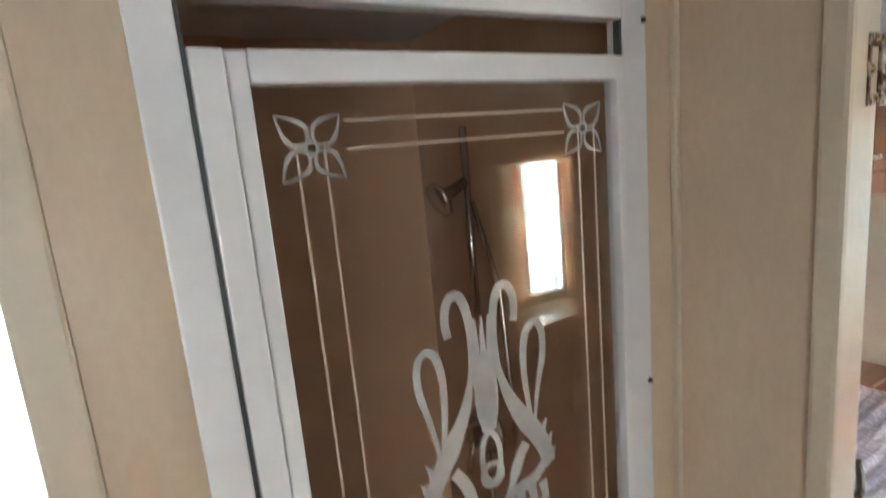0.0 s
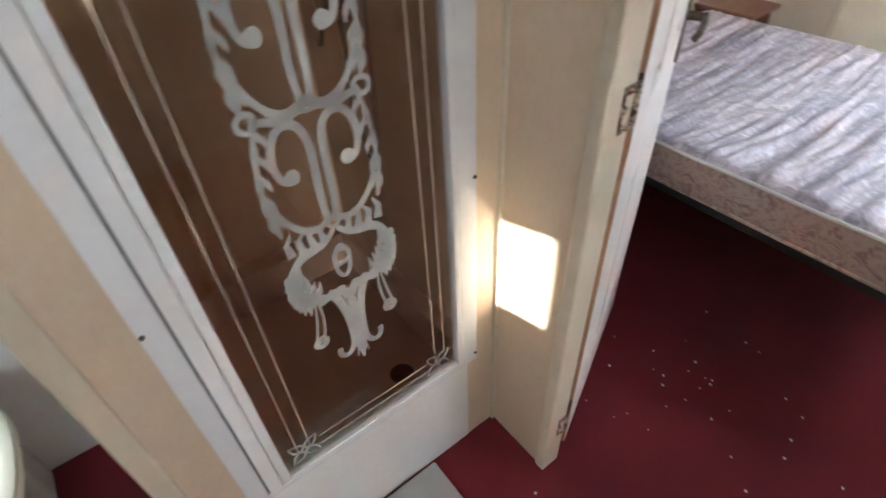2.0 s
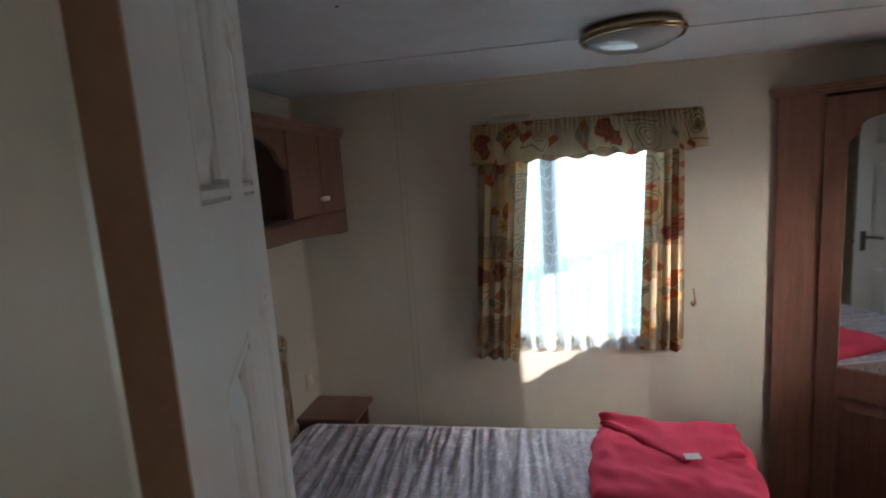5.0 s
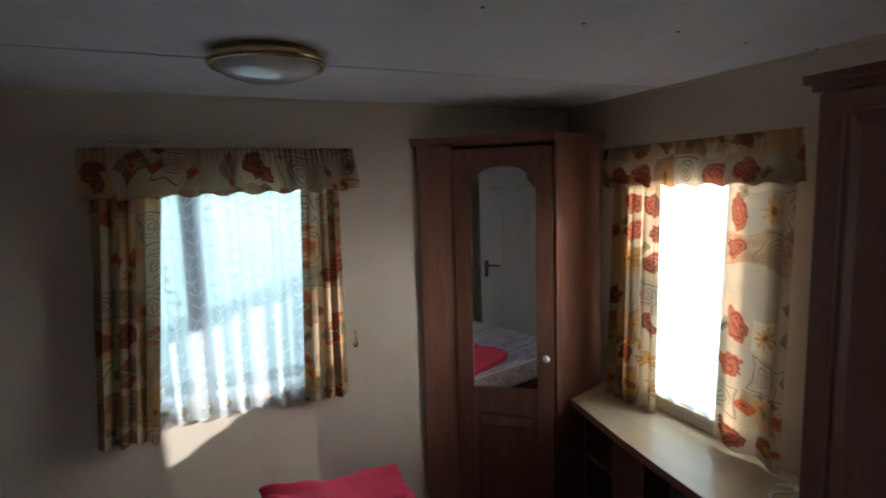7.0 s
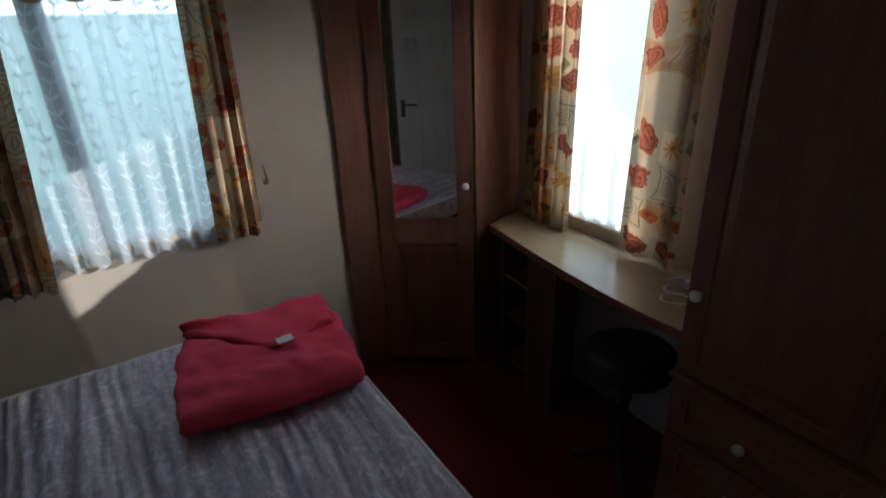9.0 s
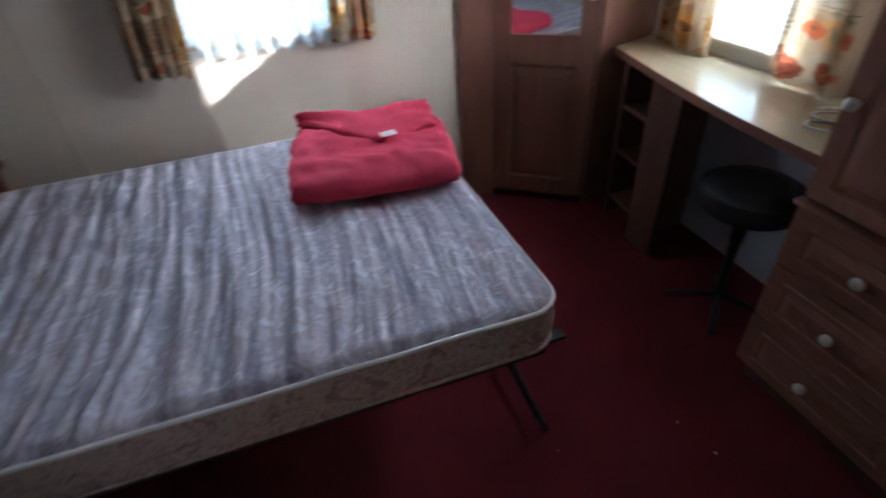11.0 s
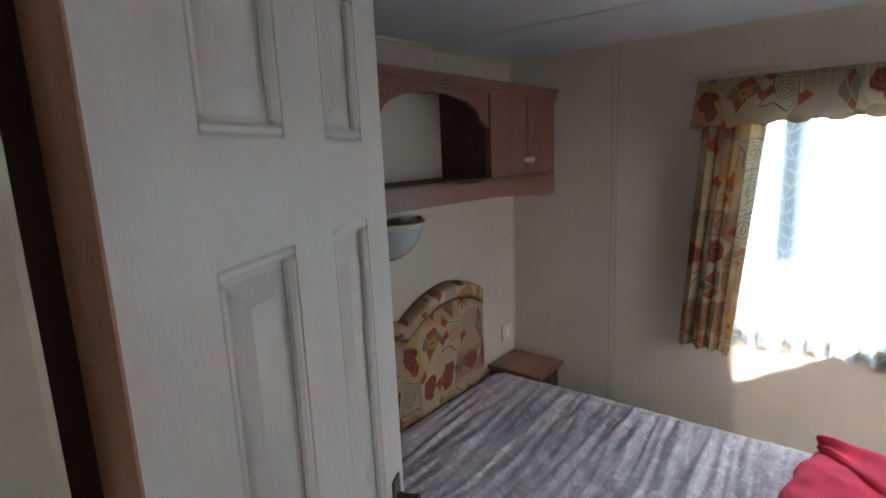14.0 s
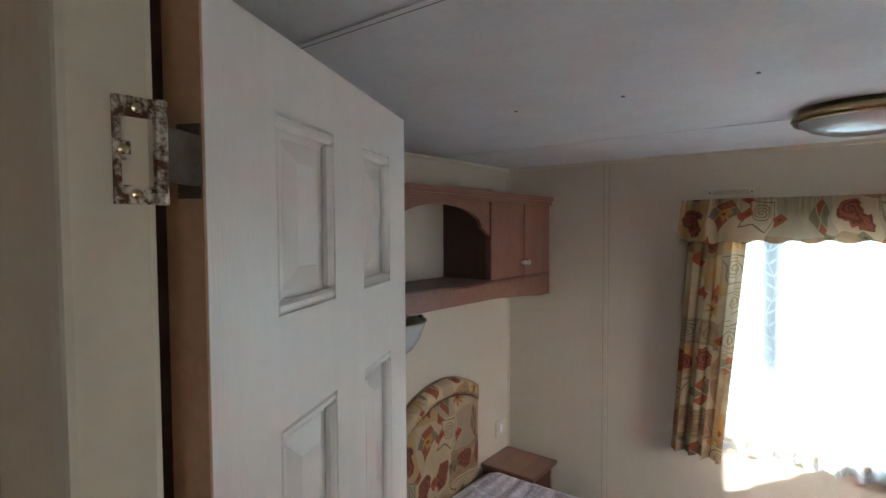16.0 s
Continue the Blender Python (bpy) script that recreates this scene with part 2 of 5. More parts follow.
def fabric(name, scale, through):
    """Printed furnishing cotton: cream and grey patches with rust roses, ochre sunflowers, chequered diamonds and drawn spirals."""
    m, nt, bs = nodes_of(name)
    uv = nt.nodes.new("ShaderNodeUVMap")
    mp = nt.nodes.new("ShaderNodeMapping")
    mp.inputs["Scale"].default_value = (scale, scale * 0.86, scale)
    nt.links.new(uv.outputs[0], mp.inputs[0])
    v = mp.outputs[0]

    def k(op, a, b=None, c=None):
        return calc(nt, op, a, b, c)

    rag = noise_tex(nt, v, 5, 4)
    # the print wanders off its grid
    wnz = nt.nodes.new("ShaderNodeTexNoise")
    wnz.inputs["Scale"].default_value = 0.55
    nt.links.new(v, wnz.inputs["Vector"])
    wrp = nt.nodes.new("ShaderNodeVectorMath")
    wrp.operation = "MULTIPLY_ADD"
    wrp.inputs[1].default_value = (1.5, 1.5, 0)
    nt.links.new(wnz.outputs["Color"], wrp.inputs[0])
    nt.links.new(v, wrp.inputs[2])
    v = wrp.outputs[0]
    x, y, rnd_ = grid_cells(nt, v)
    d = k("SQRT", k("ADD", k("MULTIPLY", x, x), k("MULTIPLY", y, y)))
    th = k("ARCTAN2", y, x)
    dw = k("MULTIPLY_ADD", rag, 0.34, k("SUBTRACT", d, 0.17))
    ax, ay = k("ABSOLUTE", x), k("ABSOLUTE", y)
    col = steps(nt, rnd_[0], [(0.0, (0.42, 0.35, 0.26)), (0.26, (0.30, 0.27, 0.22)), (0.46, (0.40, 0.26, 0.12)), (0.60, (0.44, 0.38, 0.29)), (0.80, (0.25, 0.16, 0.10))])
    col = mix(nt, ramp(nt, noise_tex(nt, v, 2.2, 5), [(0.42, (0.0, 0.0, 0.0)), (0.68, (0.8, 0.8, 0.8))]), col, (0.38, 0.31, 0.22))
    pick = rnd_[1]

    def chosen(lo, hi, mask):
        return k("MULTIPLY", k("MULTIPLY", k("GREATER_THAN", pick, lo), k("LESS_THAN", pick, hi)), mask)

    # roses: rust petals ringed with dark folds
    rings = k("SINE", k("ADD", k("MULTIPLY", dw, 44.0), k("MULTIPLY", th, 2.0)))
    rose = mix(nt, k("GREATER_THAN", rings, 0.1), (0.24, 0.075, 0.045), (0.13, 0.040, 0.028))
    col = mix(nt, chosen(-1.0, 0.26, k("LESS_THAN", dw, 0.36)), col, rose)
    # chequered diamonds
    u, w = k("ADD", x, y), k("SUBTRACT", x, y)
    cheq = mix(nt, k("GREATER_THAN", k("MULTIPLY", u, w), 0.0), (0.25, 0.085, 0.042), (0.17, 0.150, 0.105))
    cheq = mix(nt, k("LESS_THAN", k("MINIMUM", k("ABSOLUTE", u), k("ABSOLUTE", w)), 0.022), cheq, (0.36, 0.30, 0.21))
    col = mix(nt, chosen(0.26, 0.48, k("LESS_THAN", k("ADD", ax, ay), 0.44)), col, cheq)
    # sunflowers with pointed petals
    petal = k("MULTIPLY_ADD", k("COSINE", k("MULTIPLY", th, 9.0)), 0.11, 0.29)
    sunf = mix(nt, k("LESS_THAN", d, 0.10), (0.36, 0.19, 0.055), (0.15, 0.075, 0.03))
    col = mix(nt, chosen(0.48, 0.62, k("LESS_THAN", dw, petal)), col, sunf)
    # drawn spirals in a frame
    coil = k("GREATER_THAN", k("SINE", k("ADD", k("MULTIPLY", d, 62.0), th)), 0.62)
    coil = k("MULTIPLY", coil, k("LESS_THAN", d, 0.33))
    rim_ = k("LESS_THAN", k("ABSOLUTE", k("SUBTRACT", k("MAXIMUM", ax, ay), 0.40)), 0.016)
    col = mix(nt, chosen(0.62, 0.86, k("MAXIMUM", coil, rim_)), col, (0.17, 0.13, 0.085))
    # small loose diamonds between the motifs
    mp2 = nt.nodes.new("ShaderNodeMapping")
    mp2.inputs["Scale"].default_value = (2.0, 2.0, 2.0)
    mp2.inputs["Location"].default_value = (0.37, 0.61, 0)
    nt.links.new(v, mp2.inputs[0])
    x2, y2, r2 = grid_cells(nt, mp2.outputs[0])
    man = k("ADD", k("ABSOLUTE", x2), k("ABSOLUTE", y2))
    lone = k("MULTIPLY", k("LESS_THAN", man, 0.38), k("LESS_THAN", r2[0], 0.17))
    tint = steps(nt, r2[1], [(0.0, (0.30, 0.075, 0.03)), (0.4, (0.42, 0.21, 0.05)), (0.65, (0.16, 0.15, 0.10))])
    col = mix(nt, lone, col, mix(nt, k("LESS_THAN", man, 0.12), tint, (0.12, 0.06, 0.03)))
    col = mix(nt, 1.0, col, (1.0, 0.87, 0.72), "MULTIPLY")
    weave = noise_tex(nt, v, 60, 2)
    nt.links.new(col, bs.inputs["Base Color"])
    bs.inputs["Roughness"].default_value = 0.9
    bump(nt, bs, weave, 0.2, 0.001)
    if through:
        t = nt.nodes.new("ShaderNodeBsdfTranslucent")
        nt.links.new(col, t.inputs[0])
        ms = nt.nodes.new("ShaderNodeMixShader")
        ms.inputs[0].default_value = through
        nt.links.new(bs.outputs[0], ms.inputs[1])
        nt.links.new(t.outputs[0], ms.inputs[2])
        nt.links.new(ms.outputs[0], nt.nodes["Material Output"].inputs[0])
    return m


CURTAIN = fabric("printed_curtain_cotton", 9.0, 0.36)
HBFABRIC = fabric("printed_headboard_cotton", 8.0, 0.0)

def net_cloth(name, cover):
    """White net with woven leaf sprigs; cover is how much of the plain ground is thread."""
    m, nt, bs = nodes_of(name)
    uv = nt.nodes.new("ShaderNodeUVMap")
    mp = nt.nodes.new("ShaderNodeMapping")
    mp.inputs["Scale"].default_value = (13, 13, 1)
    nt.links.new(uv.outputs[0], mp.inputs[0])
    # climbing sprigs: a wavy stem in each column with paired slanting leaves
    sepu = nt.nodes.new("ShaderNodeSeparateXYZ")
    nt.links.new(mp.outputs[0], sepu.inputs[0])
    gx = calc(nt, "ADD", sepu.outputs[0], calc(nt, "MULTIPLY", calc(nt, "SINE", calc(nt, "MULTIPLY", sepu.outputs[1], 2.1)), 0.16))
    lx = calc(nt, "SUBTRACT", calc(nt, "FRACT", gx), 0.5)
    ly = calc(nt, "SUBTRACT", calc(nt, "FRACT", calc(nt, "MULTIPLY_ADD", calc(nt, "FLOOR", gx), 0.37, calc(nt, "MULTIPLY", sepu.outputs[1], 1.6))), 0.5)
    axl = calc(nt, "ABSOLUTE", lx)
    slant = calc(nt, "SUBTRACT", ly, calc(nt, "MULTIPLY", axl, 1.3))
    leafd = calc(nt, "ADD", calc(nt, "POWER", calc(nt, "DIVIDE", calc(nt, "SUBTRACT", axl, 0.17), 0.15), 2.0), calc(nt, "POWER", calc(nt, "DIVIDE", calc(nt, "ADD", slant, 0.2), 0.13), 2.0))
    sprig = calc(nt, "MAXIMUM", calc(nt, "LESS_THAN", leafd, 1.0), calc(nt, "LESS_THAN", axl, 0.022))
    leaf = calc(nt, "MULTIPLY_ADD", sprig, 0.9 * (1 - cover), cover)
    bs.inputs["Base Color"].default_value = (0.78, 0.84, 0.88, 1)
    bs.inputs["Roughness"].default_value = 0.9
    tl = nt.nodes.new("ShaderNodeBsdfTranslucent")
    tl.inputs[0].default_value = (0.64, 0.75, 0.82, 1)
    tr = nt.nodes.new("ShaderNodeBsdfTransparent")
    m1, m2 = nt.nodes.new("ShaderNodeMixShader"), nt.nodes.new("ShaderNodeMixShader")
    m1.inputs[0].default_value = 0.6
    nt.links.new(bs.outputs[0], m1.inputs[1])
    nt.links.new(tl.outputs[0], m1.inputs[2])
    nt.links.new(leaf, m2.inputs[0])
    nt.links.new(tr.outputs[0], m2.inputs[1])
    nt.links.new(m1.outputs[0], m2.inputs[2])
    nt.links.new(m2.outputs[0], nt.nodes["Material Output"].inputs[0])
    return m


NET = net_cloth("white_net", 0.66)
# same net made denser to hold back sun around the wall patch
DENSENET = net_cloth("sun_blocking_white_net", 0.94)

# quilted damask mattress ticking
m, nt, bs = nodes_of("mattress_ticking")
v = coords(nt, (1, 1, 1))
# grey bands stretched like the wrinkles put fold shade into the ticking colour
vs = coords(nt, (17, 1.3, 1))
fold_shade = noise_tex(nt, vs, 1.6, 4, 0.6, 0.25)
flower = noise_tex(nt, v, 16, 5, 0.65, 1.2)
c1 = ramp(nt, flower, [(0.38, (0.74, 0.69, 0.74)), (0.52, (0.52, 0.44, 0.49)), (0.62, (0.80, 0.77, 0.82))])
c2 = ramp(nt, fold_shade, [(0.38, (0.60, 0.60, 0.66)), (0.58, (1.0, 1.0, 1.0))])
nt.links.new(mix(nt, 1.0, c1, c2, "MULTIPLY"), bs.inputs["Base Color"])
bs.inputs["Roughness"].default_value = 0.75
bs.inputs["Sheen Weight"].default_value = 0.2
bump(nt, bs, noise_tex(nt, v, 55, 4, 0.6, 1.0), 0.5, 0.004)
TICKING = m
m, nt, bs = nodes_of("mattress_border")
v = coords(nt, (1, 1, 1))
nt.links.new(ramp(nt, noise_tex(nt, v, 22, 5, 0.6, 1.5), [(0.40, (0.40, 0.28, 0.25)), (0.50, (0.54, 0.42, 0.36)), (0.60, (0.34, 0.21, 0.20))]), bs.inputs["Base Color"])
bs.inputs["Roughness"].default_value = 0.8
bump(nt, bs, noise_tex(nt, v, 40, 3), 0.4, 0.004)
BORDER = m


# ---------------- building helpers ----------------
def thing(name, label="", category="", group="", at=None, kind=""):
    ob = new(name)
    if at is not None:
        ob.matrix_world = at
    return tagged(ob, label, category, group, kind)


def mesh_of(bm, name, smooth=False):
    bmesh.ops.recalc_face_normals(bm, faces=bm.faces)
    me = bpy.data.meshes.new(name)
    bm.to_mesh(me)
    bm.free()
    if smooth:
        for p in me.polygons:
            p.use_smooth = True
    return me


def part(name, bm, material, parent=None, label="", smooth=False):
    me = mesh_of(bm, name, smooth)
    me.materials.append(material)
    ob = new(name, me)
    if parent is not None:
        ob.parent = parent
    return tagged(ob, label)


def structure(name, bm, material, label="", category=""):
    ob = part(name, bm, material)
    return tagged(ob, label, category, "", "structure")


def box(x0, x1, y0, y1, z0, z1, bevel=0.0, bm=None, seg=2):
    own = bmesh.new()
    m = Matrix.Translation(((x0 + x1) / 2, (y0 + y1) / 2, (z0 + z1) / 2)) @ Matrix.Diagonal((abs(x1 - x0), abs(y1 - y0), abs(z1 - z0), 1))
    bmesh.ops.create_cube(own, size=1, matrix=m)
    if bevel:
        bmesh.ops.bevel(own, geom=own.edges[:], offset=bevel, segments=seg, affect="EDGES", profile=0.6)
    if bm is None:
        return own
    return join(bm, own)


def join(bm, other):
    me = bpy.data.meshes.new("tmp")
    other.to_mesh(me)
    other.free()
    bm.from_mesh(me)
    bpy.data.meshes.remove(me)
    return bm


def boxes(*specs, bevel=0.0):
    bm = bmesh.new()
    for s in specs:
        box(*s, bevel=bevel, bm=bm)
    return bm


def lathe(profile, steps=32, m=None, bm=None):
    """A turned body about z from (radius, height) pairs."""
    b = bmesh.new()
    rings = []
    for r, z in profile:
        if r < 1e-6:
            rings.append([b.verts.new((0, 0, z))])
        else:
            rings.append([b.verts.new((r * math.cos(2 * math.pi * k / steps), r * math.sin(2 * math.pi * k / steps), z)) for k in range(steps)])
    for p, q in zip(rings, rings[1:]):
        for k in range(steps):
            f = [p[k % len(p)], p[(k + 1) % len(p)], q[(k + 1) % len(q)], q[k % len(q)]]
            f = list(dict.fromkeys(f))
            if len(f) > 2:
                b.faces.new(f)
    if m is not None:
        b.transform(m)
    return b if bm is None else join(bm, b)


def tube(points, r, sides=10, closed=False):
    bm = bmesh.new()
    pts = [Vector(p) for p in points]
    rings = []
    n = len(pts)
    up = Vector((0, 0, 1))
    for i, p in enumerate(pts):
        a = pts[(i - 1) % n] if closed or i else pts[0]
        b = pts[(i + 1) % n] if closed or i < n - 1 else pts[-1]
        d = (b - a).normalized()
        u = d.cross(up if abs(d.z) < 0.95 else Vector((1, 0, 0))).normalized()
        w = d.cross(u)
        rings.append([bm.verts.new(p + r * (math.cos(2 * math.pi * k / sides) * u + math.sin(2 * math.pi * k / sides) * w)) for k in range(sides)])
    for i in range(n if closed else n - 1):
        p, q = rings[i], rings[(i + 1) % n]
        for k in range(sides):
            bm.faces.new((p[k], p[(k + 1) % sides], q[(k + 1) % sides], q[k]))
    if not closed:
        bm.faces.new(rings[0])
        bm.faces.new(rings[-1])
    return bm


def ribbon(points, widths, depth=0.0012, bm=None):
    """A flat band of changing width in the local x-z plane, with a little thickness along y."""
    b = bmesh.new()
    n = len(points)
    rows = []
    for i, (x, z) in enumerate(points):
        a, c = points[max(i - 1, 0)], points[min(i + 1, n - 1)]
        dx, dz = c[0] - a[0], c[1] - a[1]
        ln = math.hypot(dx, dz) or 1
        w = (widths[i] if isinstance(widths, list) else widths) / 2
        ox, oz = -dz / ln * w, dx / ln * w
        rows.append([b.verts.new((x + ox, 0, z + oz)), b.verts.new((x - ox, 0, z - oz)), b.verts.new((x - ox, -depth, z - oz)), b.verts.new((x + ox, -depth, z + oz))])
    for p, q in zip(rows, rows[1:]):
        for k in range(4):
            b.faces.new((p[k], p[(k + 1) % 4], q[(k + 1) % 4], q[k]))
    b.faces.new(rows[0])
    b.faces.new(rows[-1])
    return b if bm is None else join(bm, b)


def prism(outline, y0, y1, bm=None):
    """An outline in x-z, thick from y0 to y1."""
    b = bmesh.new()
    f = [b.verts.new((x, y0, z)) for x, z in outline]
    g = [b.verts.new((x, y1, z)) for x, z in outline]
    n = len(f)
    for k in range(n):
        b.faces.new((f[k], f[(k + 1) % n], g[(k + 1) % n], g[k]))
    b.faces.new(f)
    b.faces.new(g)
    return b if bm is None else join(bm, b)


def plan_prism(outline, z0, z1, bm=None):
    b = bmesh.new()
    f = [b.verts.new((x, y, z0)) for x, y in outline]
    g = [b.verts.new((x, y, z1)) for x, y in outline]
    n = len(f)
    for k in range(n):
        b.faces.new((f[k], f[(k + 1) % n], g[(k + 1) % n], g[k]))
    b.faces.new(f)
    b.faces.new(g)
    return b if bm is None else join(bm, b)


def raised(u0, u1, z0, z1, y, d, edge=0.022, bm=None):
    """A raised field with sloping edges on the face y, rising by d along y."""
    b = bmesh.new()
    lo = [b.verts.new(p) for p in ((u0, y, z0), (u1, y, z0), (u1, y, z1), (u0, y, z1))]
    e = edge
    hi = [b.verts.new(p) for p in ((u0 + e, y + d, z0 + e), (u1 - e, y + d, z0 + e), (u1 - e, y + d, z1 - e), (u0 + e, y + d, z1 - e))]
    for k in range(4):
        b.faces.new((lo[k], lo[(k + 1) % 4], hi[(k + 1) % 4], hi[k]))
    b.faces.new(hi)
    b.faces.new(lo)
    return b if bm is None else join(bm, b)


def frame_bead(u0, u1, z0, z1, y, r, bm=None):
    """A bead moulding round a rectangle."""
    for s in ((u0, u1, z0, z0 + r), (u0, u1, z1 - r, z1), (u0, u0 + r, z0 + r, z1 - r), (u1 - r, u1, z0 + r, z1 - r)):
        bm = box(s[0], s[1], y - r * 0.5, y + r * 0.5, s[2], s[3], bevel=r * 0.3, bm=bm or bmesh.new(), seg=1)
    return bm


def knob(parent, m, r=0.014):
    prof = [(0.0, 0.0), (r * 0.55, 0.0), (r * 0.45, r * 0.5), (r * 0.9, r * 0.8), (r, r * 1.25), (r * 0.85, r * 1.7), (r * 0.4, r * 1.95), (0, r * 2.0)]
    return part("knob", lathe(prof, 18, m), KNOB, parent, "white porcelain knob", True)


def wavy_cloth(name, material, parent, x0, x1, z0, z1, folds, amp, y=0.0, nx=90, nz=24, spread=0.0, hem=0.006, top_slope=0.0, lean=0.0, label="", gather=0.0, seed=1.0, bottom_slope=0.0):
    """A hanging cloth in the local x-z plane with folds along y; spread widens it towards the hem."""
    bm = bmesh.new()
    uvl = bm.loops.layers.uv.new("UVMap")
    grid = []
    for j in range(nz + 1):
        t = j / nz
        row = []
        for i in range(nx + 1):
            s = i / nx
            ph = s * folds * 2 * math.pi
            wob = 0.6 * math.sin(ph * 0.37 + seed) + 0.35 * math.sin(ph * 0.61 + 2 * seed)
            dep = amp * (0.55 + 0.45 * t) * math.sin(ph + wob + 0.5 * t * math.sin(seed + s * 5))
            zz = z1 + top_slope * s - (z1 + top_slope * s - z0 - bottom_slope * s) * t
            if j == nz:
                zz += hem * math.sin(ph * 1.0 + seed)
            x = x0 + (x1 - x0) * s + (spread * t * (s - 0.5)) + lean * t + 0.25 * amp * math.sin(ph * 2 + seed)
            g = gather * math.sin(ph * 5.3 + seed * 3) * max(0, 1 - 2.2 * t)
            row.append((bm.verts.new((x, y + dep + g, zz)), s, t))
        grid.append(row)
    arc = (x1 - x0) * (1 + 6 * amp)
    for j in range(nz):
        for i in range(nx):
            q = (grid[j][i], grid[j][i + 1], grid[j + 1][i + 1], grid[j + 1][i])
            f = bm.faces.new([a[0] for a in q])
            for lp, a in zip(f.loops, q):
                lp[uvl].uv = (a[1] * arc + seed * 0.37, (1 - a[2]) * (z1 - z0) + seed * 0.21)
    return part(name, bm, material, parent, label, True)


# ---------------- the large structure ----------------
XW, XE, YN, ZC = -1.005, 1.88, 2.215, 2.035
T = 0.06
# ground outside
bm = bmesh.new()
bmesh.ops.create_grid(bm, x_segments=2, y_segments=2, size=900, matrix=Matrix.Translation((0, 0, -0.6)))
tagged(part("ground", bm, GRASS), "grass ground around the caravan", "ground", "", "structure")

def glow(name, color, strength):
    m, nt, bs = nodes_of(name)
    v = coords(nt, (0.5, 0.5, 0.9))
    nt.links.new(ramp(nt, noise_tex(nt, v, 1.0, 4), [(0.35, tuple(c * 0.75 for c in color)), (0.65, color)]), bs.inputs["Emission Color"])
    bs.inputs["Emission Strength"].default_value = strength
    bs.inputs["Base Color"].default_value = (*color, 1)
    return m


# Glowing boards added outside so the windows look blown out and give light
structure("backdrop", box(-6, 6.9, 7, 7.1, -0.6, 2.6), glow("glow_board_north", (0.46, 0.74, 0.72), 0.5), "added glowing board standing for the bright distance beyond the north window", "backdrop")
structure("backdrop", box(7, 7.1, -7, 12, -0.6, 2.35), glow("glow_board_east", (0.95, 0.97, 1.0), 0.9), "added glowing board standing for the bright distance beyond the east window", "backdrop")
structure("backdrop", box(-6.1, -6, -9, 3, -0.6, 3), glow("glow_board_toilet", (0.9, 0.96, 1.0), 0.5), "added glowing board standing for the bright distance beyond the toilet window", "backdrop")
structure("floor", box(XW - T, XE + T, -2.3, YN + T, -0.08, 0.0), CARPET, "dark red fitted carpet with small pale specks", "floor")
structure("ceiling", box(XW - T, XE + T, -2.3, YN + T, ZC, ZC + 0.06), CEIL, "pale grey papered ceiling with joint strips", "ceiling")


def wall_with_hole(fixed, a0, a1, h0, h1, z0, z1, axis, lo, hi):
    """A wall slab between lo and hi on its normal axis, running a0..a1, with a hole h0..h1, z0..z1."""
    bm = bmesh.new()
    for (p, q, r, s) in ((a0, h0, 0, ZC), (h1, a1, 0, ZC), (h0, h1, 0, z0), (h0, h1, z1, ZC)):
        if axis == "y":
            box(p, q, lo, hi, r, s, bm=bm)
        else:
            box(lo, hi, p, q, r, s, bm=bm)
    return bm


W1 = (0.0, 0.67, 0.88, 1.74)
W2 = (1.13, 1.73, 0.80, 1.74)
structure("wall_north", wall_with_hole(0, XW - T, XE + T, W1[0], W1[1], W1[2], W1[3], "y", YN, YN + T), WALL, "cream vinyl wallboard wall with a window", "wall")
bm = wall_with_hole(0, 0.03, YN, W2[0], W2[1], W2[2], W2[3], "x", XE, XE + T)
structure("wall_east", bm, WALL, "cream vinyl wallboard wall with a window over the desk", "wall")
bm = bmesh.new()
# unseen opening, sized so the sun throws a patch on the partition
HW = (-1.146, -1.000, 1.10, 1.41)
bm = wall_with_hole(0, -2.3, 0.03, HW[0], HW[1], HW[2], HW[3], "x", XE, XE + T)
structure("wall_hall_east", bm, HALLWALL, "unseen cream hall wall with a slot added for the sun patch", "wall")
TW = (-1.42, -0.93, 0.92, 1.75)
bm = wall_with_hole(0, -2.3, YN, TW[0], TW[1], TW[2], TW[3], "x", XW - T, XW)
structure("wall_west", bm, WALL, "cream vinyl wallboard side wall", "wall")
structure("wall_south", box(XW, XE, -2.36, -2.30, 0, ZC), HALLWALL, "cream hall end wall", "wall")
# partition between hall and bedroom, with the doorway
DX0, DX1, DZ = -0.015, 0.540, 1.945
PY0, PY1 = -0.022, 0.022
structure("wall_partition", boxes((XW, DX0 - 0.03, PY0, PY1, 0, ZC), (DX1 + 0.03, XE, PY0, PY1, 0, ZC), (DX0 - 0.03, DX1 + 0.03, PY0, PY1, DZ + 0.03, ZC)), HALLWALL, "beige wallboard partition beside the bedroom door", "wall")
# door lining
lin = thing("door_frame", "cream painted timber door lining", "door frame", kind="structure")
part("jamb", box(DX0 - 0.03, DX0, PY0 - 0.008, PY1 + 0.008, 0, DZ + 0.03, 0.006), TRIM, lin)
latchjamb = part("jamb", box(DX1, DX1 + 0.03, PY0 - 0.008, PY1 + 0.008, 0, DZ + 0.03, 0.006), TRIM, lin)
part("head", box(DX0, DX1, PY0 - 0.008, PY1 + 0.008, DZ, DZ + 0.03, 0.004), TRIM, lin)
# dark board added behind the hinges so the door gap looks shaded
part("gap_strip", box(-0.105, -0.085, PY1, 0.082, 0, DZ, 0.002), WOODDARK, lin, "dark strip added to shade the gap behind the hinges")
part("door_stop", box(DX1 - 0.012, DX1, PY0 - 0.006, PY0 + 0.012, 0, DZ, 0.002), TRIM, lin)
